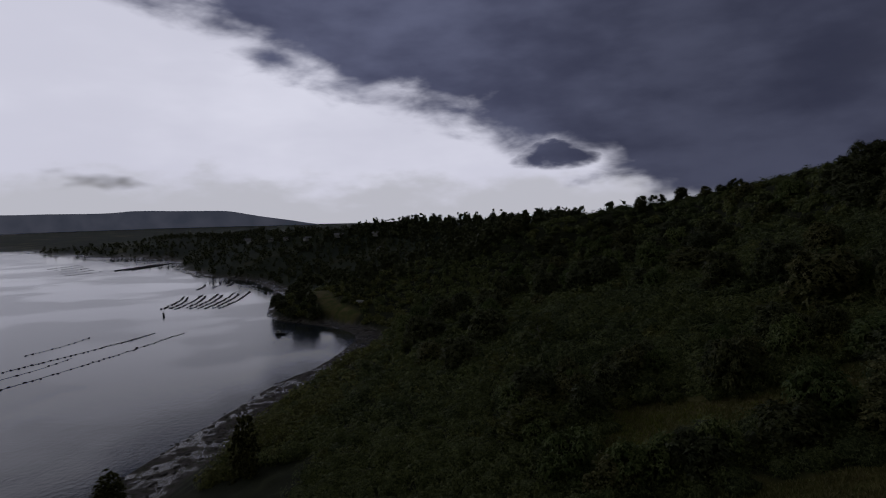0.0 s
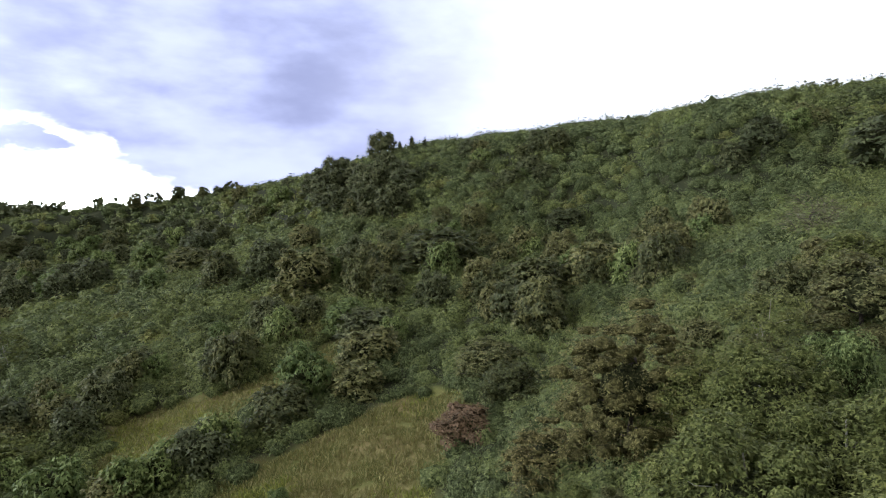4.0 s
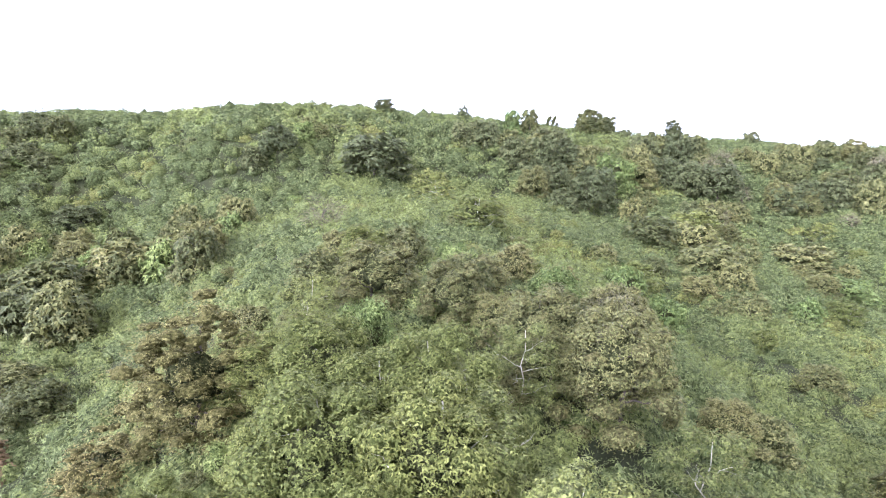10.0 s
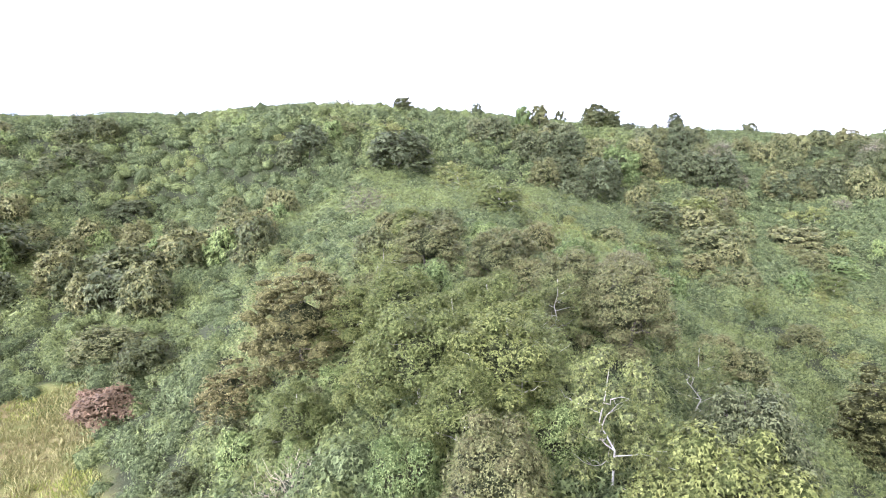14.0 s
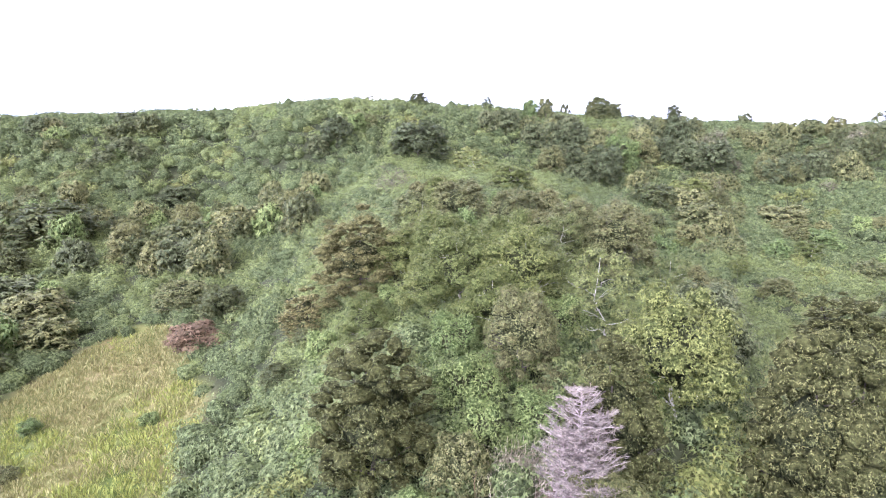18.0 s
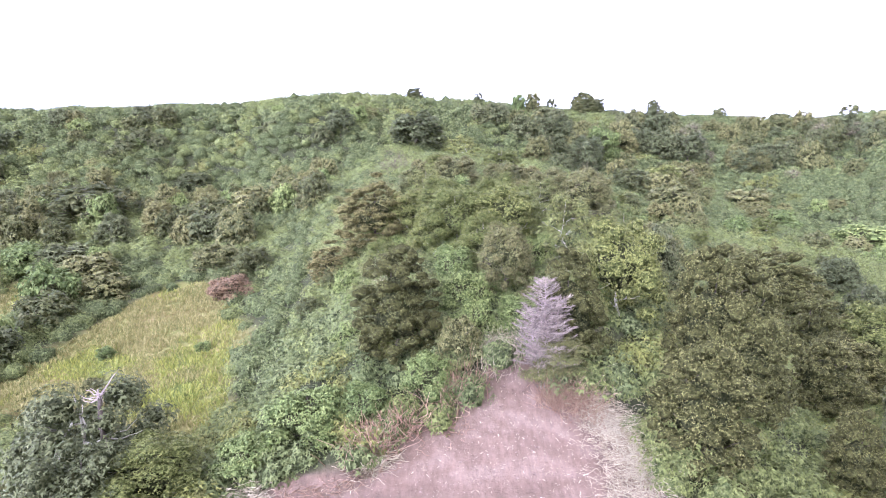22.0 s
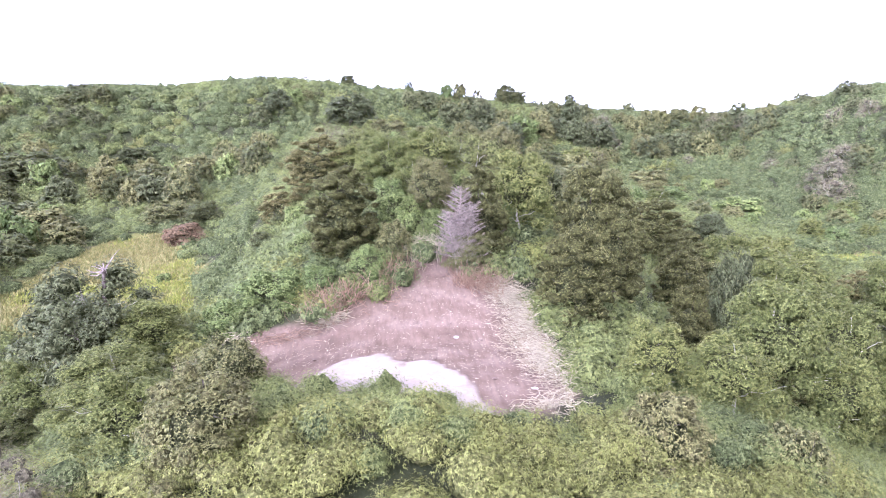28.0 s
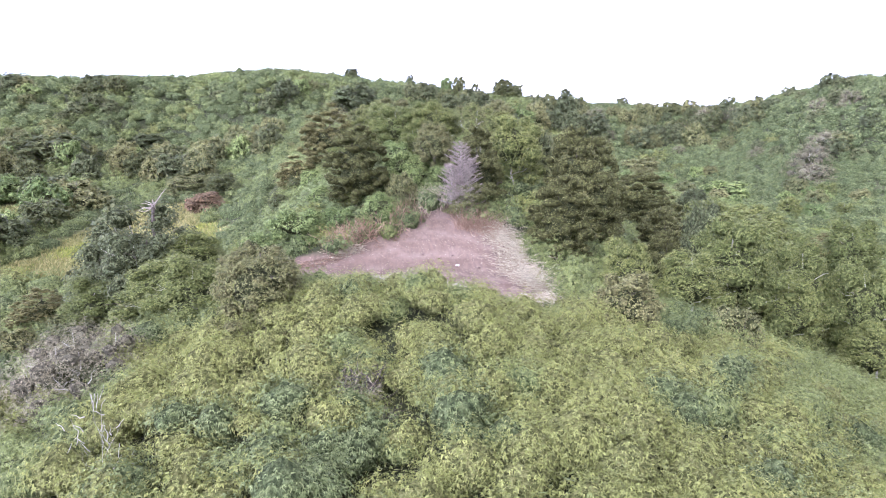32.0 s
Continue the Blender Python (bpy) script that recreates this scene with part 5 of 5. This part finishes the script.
def float_line(x0, y0, x1, y1, step, size, seed):
    """A mussel line: floats strung along a rope."""
    r = np.random.default_rng(seed)
    thing = tagged(new("mussel_line"), "row of dark floats on a mussel line", "floats", "mussel lines")
    n = int(math.hypot(x1 - x0, y1 - y0) / step)
    for k in range(n + 1):
        t = k / n
        if r.random() < 0.12:
            continue
        ob = part("float", FLOATS[int(r.integers(3))], thing)
        ob.matrix_basis = pose(x0 + (x1 - x0) * t + r.normal(0, 0.5), y0 + (y1 - y0) * t + 2.5 * math.sin(t * 3) + r.normal(0, 0.5), 0.12, 0, 0, r.uniform(0, 180)) @ Matrix.Scale(size, 4)
    rope = np.array([(x0 + (x1 - x0) * t, y0 + (y1 - y0) * t + 2.5 * math.sin(t * 3), 0.04) for t in np.linspace(0, 1, 8)])
    part("rope", raw_mesh("rope", *tube(rope, np.full(8, 0.08), 4), BUOY), thing)


for k, row in enumerate(((-218, -158, -320, -135, 2.9, 0.5), (-244, -176, -322, -151, 2.9, 0.5), (-228, -170, -268, -162, 3.4, 0.45), (-274, -187, -315, -181, 3.2, 0.45), (-290, -160, -318, -152, 2.2, 0.45),
                         (-222, -200, -246, -196, 3.4, 0.45))):
    float_line(*row, 610 + k)
for k in range(9):
    float_line(-409 - 2 * (k % 2), -186 + 5 * k, -474 - 3 * k + 9 * (k % 2), -198 + 5.6 * k, 2.2, 0.75, 640 + k)
for k in range(5):
    float_line(-520 - 12 * k, -205 + 9 * k, -560 - 14 * k, -214 + 9 * k, 2.6, 0.8, 652 + k)
for k in range(10):
    float_line(-690 - 26 * k, -420 - 22 * (k % 5), -735 - 30 * k, -408 - 24 * (k % 5), 3.4, 0.9, 660 + k)
for k in range(3):
    float_line(-737 - 8 * k, -392 + 8 * k, -830 - 8 * k, -384 + 7 * k, 2.2, 1.8, 680 + k)


def boat(x, y, ln, turn, label, mat):
    thing = tagged(new("work_boat"), label, "boat")
    b = bmesh.new()
    bmesh.ops.create_cube(b, size=1, matrix=Matrix.Translation((0, 0, 0.35)) @ Matrix.Diagonal((ln, ln * 0.36, 1.0, 1)))
    for v_ in b.verts:
        if v_.co.z < 0:
            v_.co.x, v_.co.y = v_.co.x * 0.82, v_.co.y * 0.7
        if v_.co.x > 0:
            v_.co.y *= 0.45
    me_ = bpy.data.meshes.new("hull")
    bmesh.ops.bevel(b, geom=b.edges[:], offset=0.08, segments=2, affect="EDGES")
    b.to_mesh(me_)
    b.free()
    me_.materials.append(mat)
    part("hull", me_, thing)
    b = bmesh.new()
    bmesh.ops.create_cube(b, size=1, matrix=Matrix.Translation((-ln * 0.2, 0, 1.5)) @ Matrix.Diagonal((ln * 0.26, ln * 0.24, 1.5, 1)))
    bmesh.ops.bevel(b, geom=b.edges[:], offset=0.08, segments=2, affect="EDGES")
    me_ = bpy.data.meshes.new("cabin")
    b.to_mesh(me_)
    b.free()
    me_.materials.append(PAINT)
    part("cabin", me_, thing)
    part("mast", raw_mesh("mast", *tube([(ln * 0.1, 0, 0.6), (ln * 0.1, 0, 3.6)], [0.06, 0.04], 5), BUOY), thing)
    thing.matrix_basis = pose(x, y, 0, 0, 0, turn)


PAINT = earth_material("weathered_white_paint", ((0.3, (0.55, 0.55, 0.54)), (0.7, (0.75, 0.75, 0.74))), 0.7, 8, 0.5)
boat(-310, -79.6, 6.0, 70, "dark work boat moored off the cove", BUOY)
boat(-379, -171, 4.5, 20, "small dark boat by the mussel lines", BUOY)


def van(x, y, turn):
    thing = tagged(new("van"), "white van parked at the head of the cove", "van")
    for name, m_, mat in (("body", Matrix.Translation((0, 0, 1.25)) @ Matrix.Diagonal((4.8, 1.9, 1.7, 1)), PAINT), ("windscreen", Matrix.Translation((2.0, 0, 1.6)) @ Matrix.Diagonal((0.86, 1.7, 0.6, 1)), BUOY)):
        b = bmesh.new()
        bmesh.ops.create_cube(b, size=1, matrix=m_)
        bmesh.ops.bevel(b, geom=b.edges[:], offset=0.15, segments=2, affect="EDGES")
        me_ = bpy.data.meshes.new(name)
        b.to_mesh(me_)
        b.free()
        me_.materials.append(mat)
        part(name, me_, thing)
    for sx in (-1.5, 1.5):
        for sy in (-0.85, 0.85):
            part("wheel", raw_mesh("wheel", *tube([(sx, sy - 0.12, 0.36), (sx, sy + 0.12, 0.36)], [0.36, 0.36], 14), BUOY), thing)
    thing.matrix_basis = pose(x, y, float(land(x, y)), 0, 0, turn)


van(-342, -42, 60)


# ---- the far shore: houses and tree lines ----
def house(x, y, s, turn):
    thing = tagged(new("house"), "small far house with a pitched roof", "house", "far houses")
    b = bmesh.new()
    bmesh.ops.create_cube(b, size=1, matrix=Matrix.Translation((0, 0, 1.4)) @ Matrix.Diagonal((s, s * 0.7, 3.4, 1)))
    me_ = bpy.data.meshes.new("wall")
    b.to_mesh(me_)
    b.free()
    me_.materials.append(PAINT)
    part("wall", me_, thing)
    w2, h2 = s * 0.56, s * 0.42
    v = np.array([(-w2, -h2, 3.0), (w2, -h2, 3.0), (w2, h2, 3.0), (-w2, h2, 3.0), (-w2, 0, 4.8), (w2, 0, 4.8)])
    me_ = bpy.data.meshes.new("roof")
    me_.from_pydata(v.tolist(), [], [(0, 1, 5, 4), (2, 3, 4, 5), (0, 4, 3), (1, 2, 5), (0, 3, 2, 1)])
    me_.materials.append(ROOF)
    part("roof", me_, thing)
    thing.matrix_basis = pose(x, y, float(land(x, y)) - 0.2, 0, 0, turn)


ROOF = earth_material("grey_sheet_roof", ((0.3, (0.2, 0.2, 0.21)), (0.7, (0.4, 0.4, 0.42))), 0.5, 6, 0.5)
r = np.random.default_rng(701)
for k in range(8):
    x = -540 - 44 * k - r.uniform(0, 20)
    house(x, float(knots(x, CREST_Y)) - r.uniform(0, 40), r.uniform(7, 11), r.uniform(0, 180))


def far_woods():
    """Rows and clumps of far trees on the headlands, all leaves."""
    r = np.random.default_rng(711)
    ats, lens = [], []
    for k in range(2400):
        x = -(r.uniform(345, 1250) if k % 3 else r.uniform(345, 640))
        c, s = float(knots(x, CREST_Y)), float(shore_y(x))
        y = c + r.normal(-6, 8) if r.random() < 0.4 else r.uniform(s + 14, c)
        h = r.uniform(4, 9) * (1.35 if r.random() < 0.2 else 0.85)
        slim = 0.36
        if k % 12 == 3:
            y, h, slim = c + r.uniform(-5, 60), r.uniform(7, 15), 0.2
        if inside(COVE, np.array([x]), np.array([y]))[0] > -3:
            continue
        n = 56 if x > -480 else 30
        p = unit(r.normal(0, 1, (n, 3))) * r.uniform(0.2, 1, (n, 1)) * (h * slim, h * slim, h * 0.5) + (x, y, float(land(x, y)) + h * 0.45)
        ats.append(p)
        lens.append(np.full(n, h * 0.3))
    at, ln = np.concatenate(ats), np.concatenate(lens)
    n = len(at)
    v, f = leaf_quads(r, at, unit(r.normal(size=(n, 3)) + (0, 0, 0.5)), r.normal(size=(n, 3)), ln * r.uniform(0.6, 1.3, n), ln * 0.7)
    tagged(new("far_woods", raw_mesh("far_woods", v, f, LEAF["dark"])), "dark woods on the far headlands", "woods", kind="stuff")


far_woods()

# the varieties grown above were only patterns to copy
for some in KINDS.values():
    for pattern in some:
        for ob in (*pattern.children_recursive, pattern):
            bpy.data.objects.remove(ob)
for ob in scene.objects:
    if "size" in ob:
        del ob["size"]
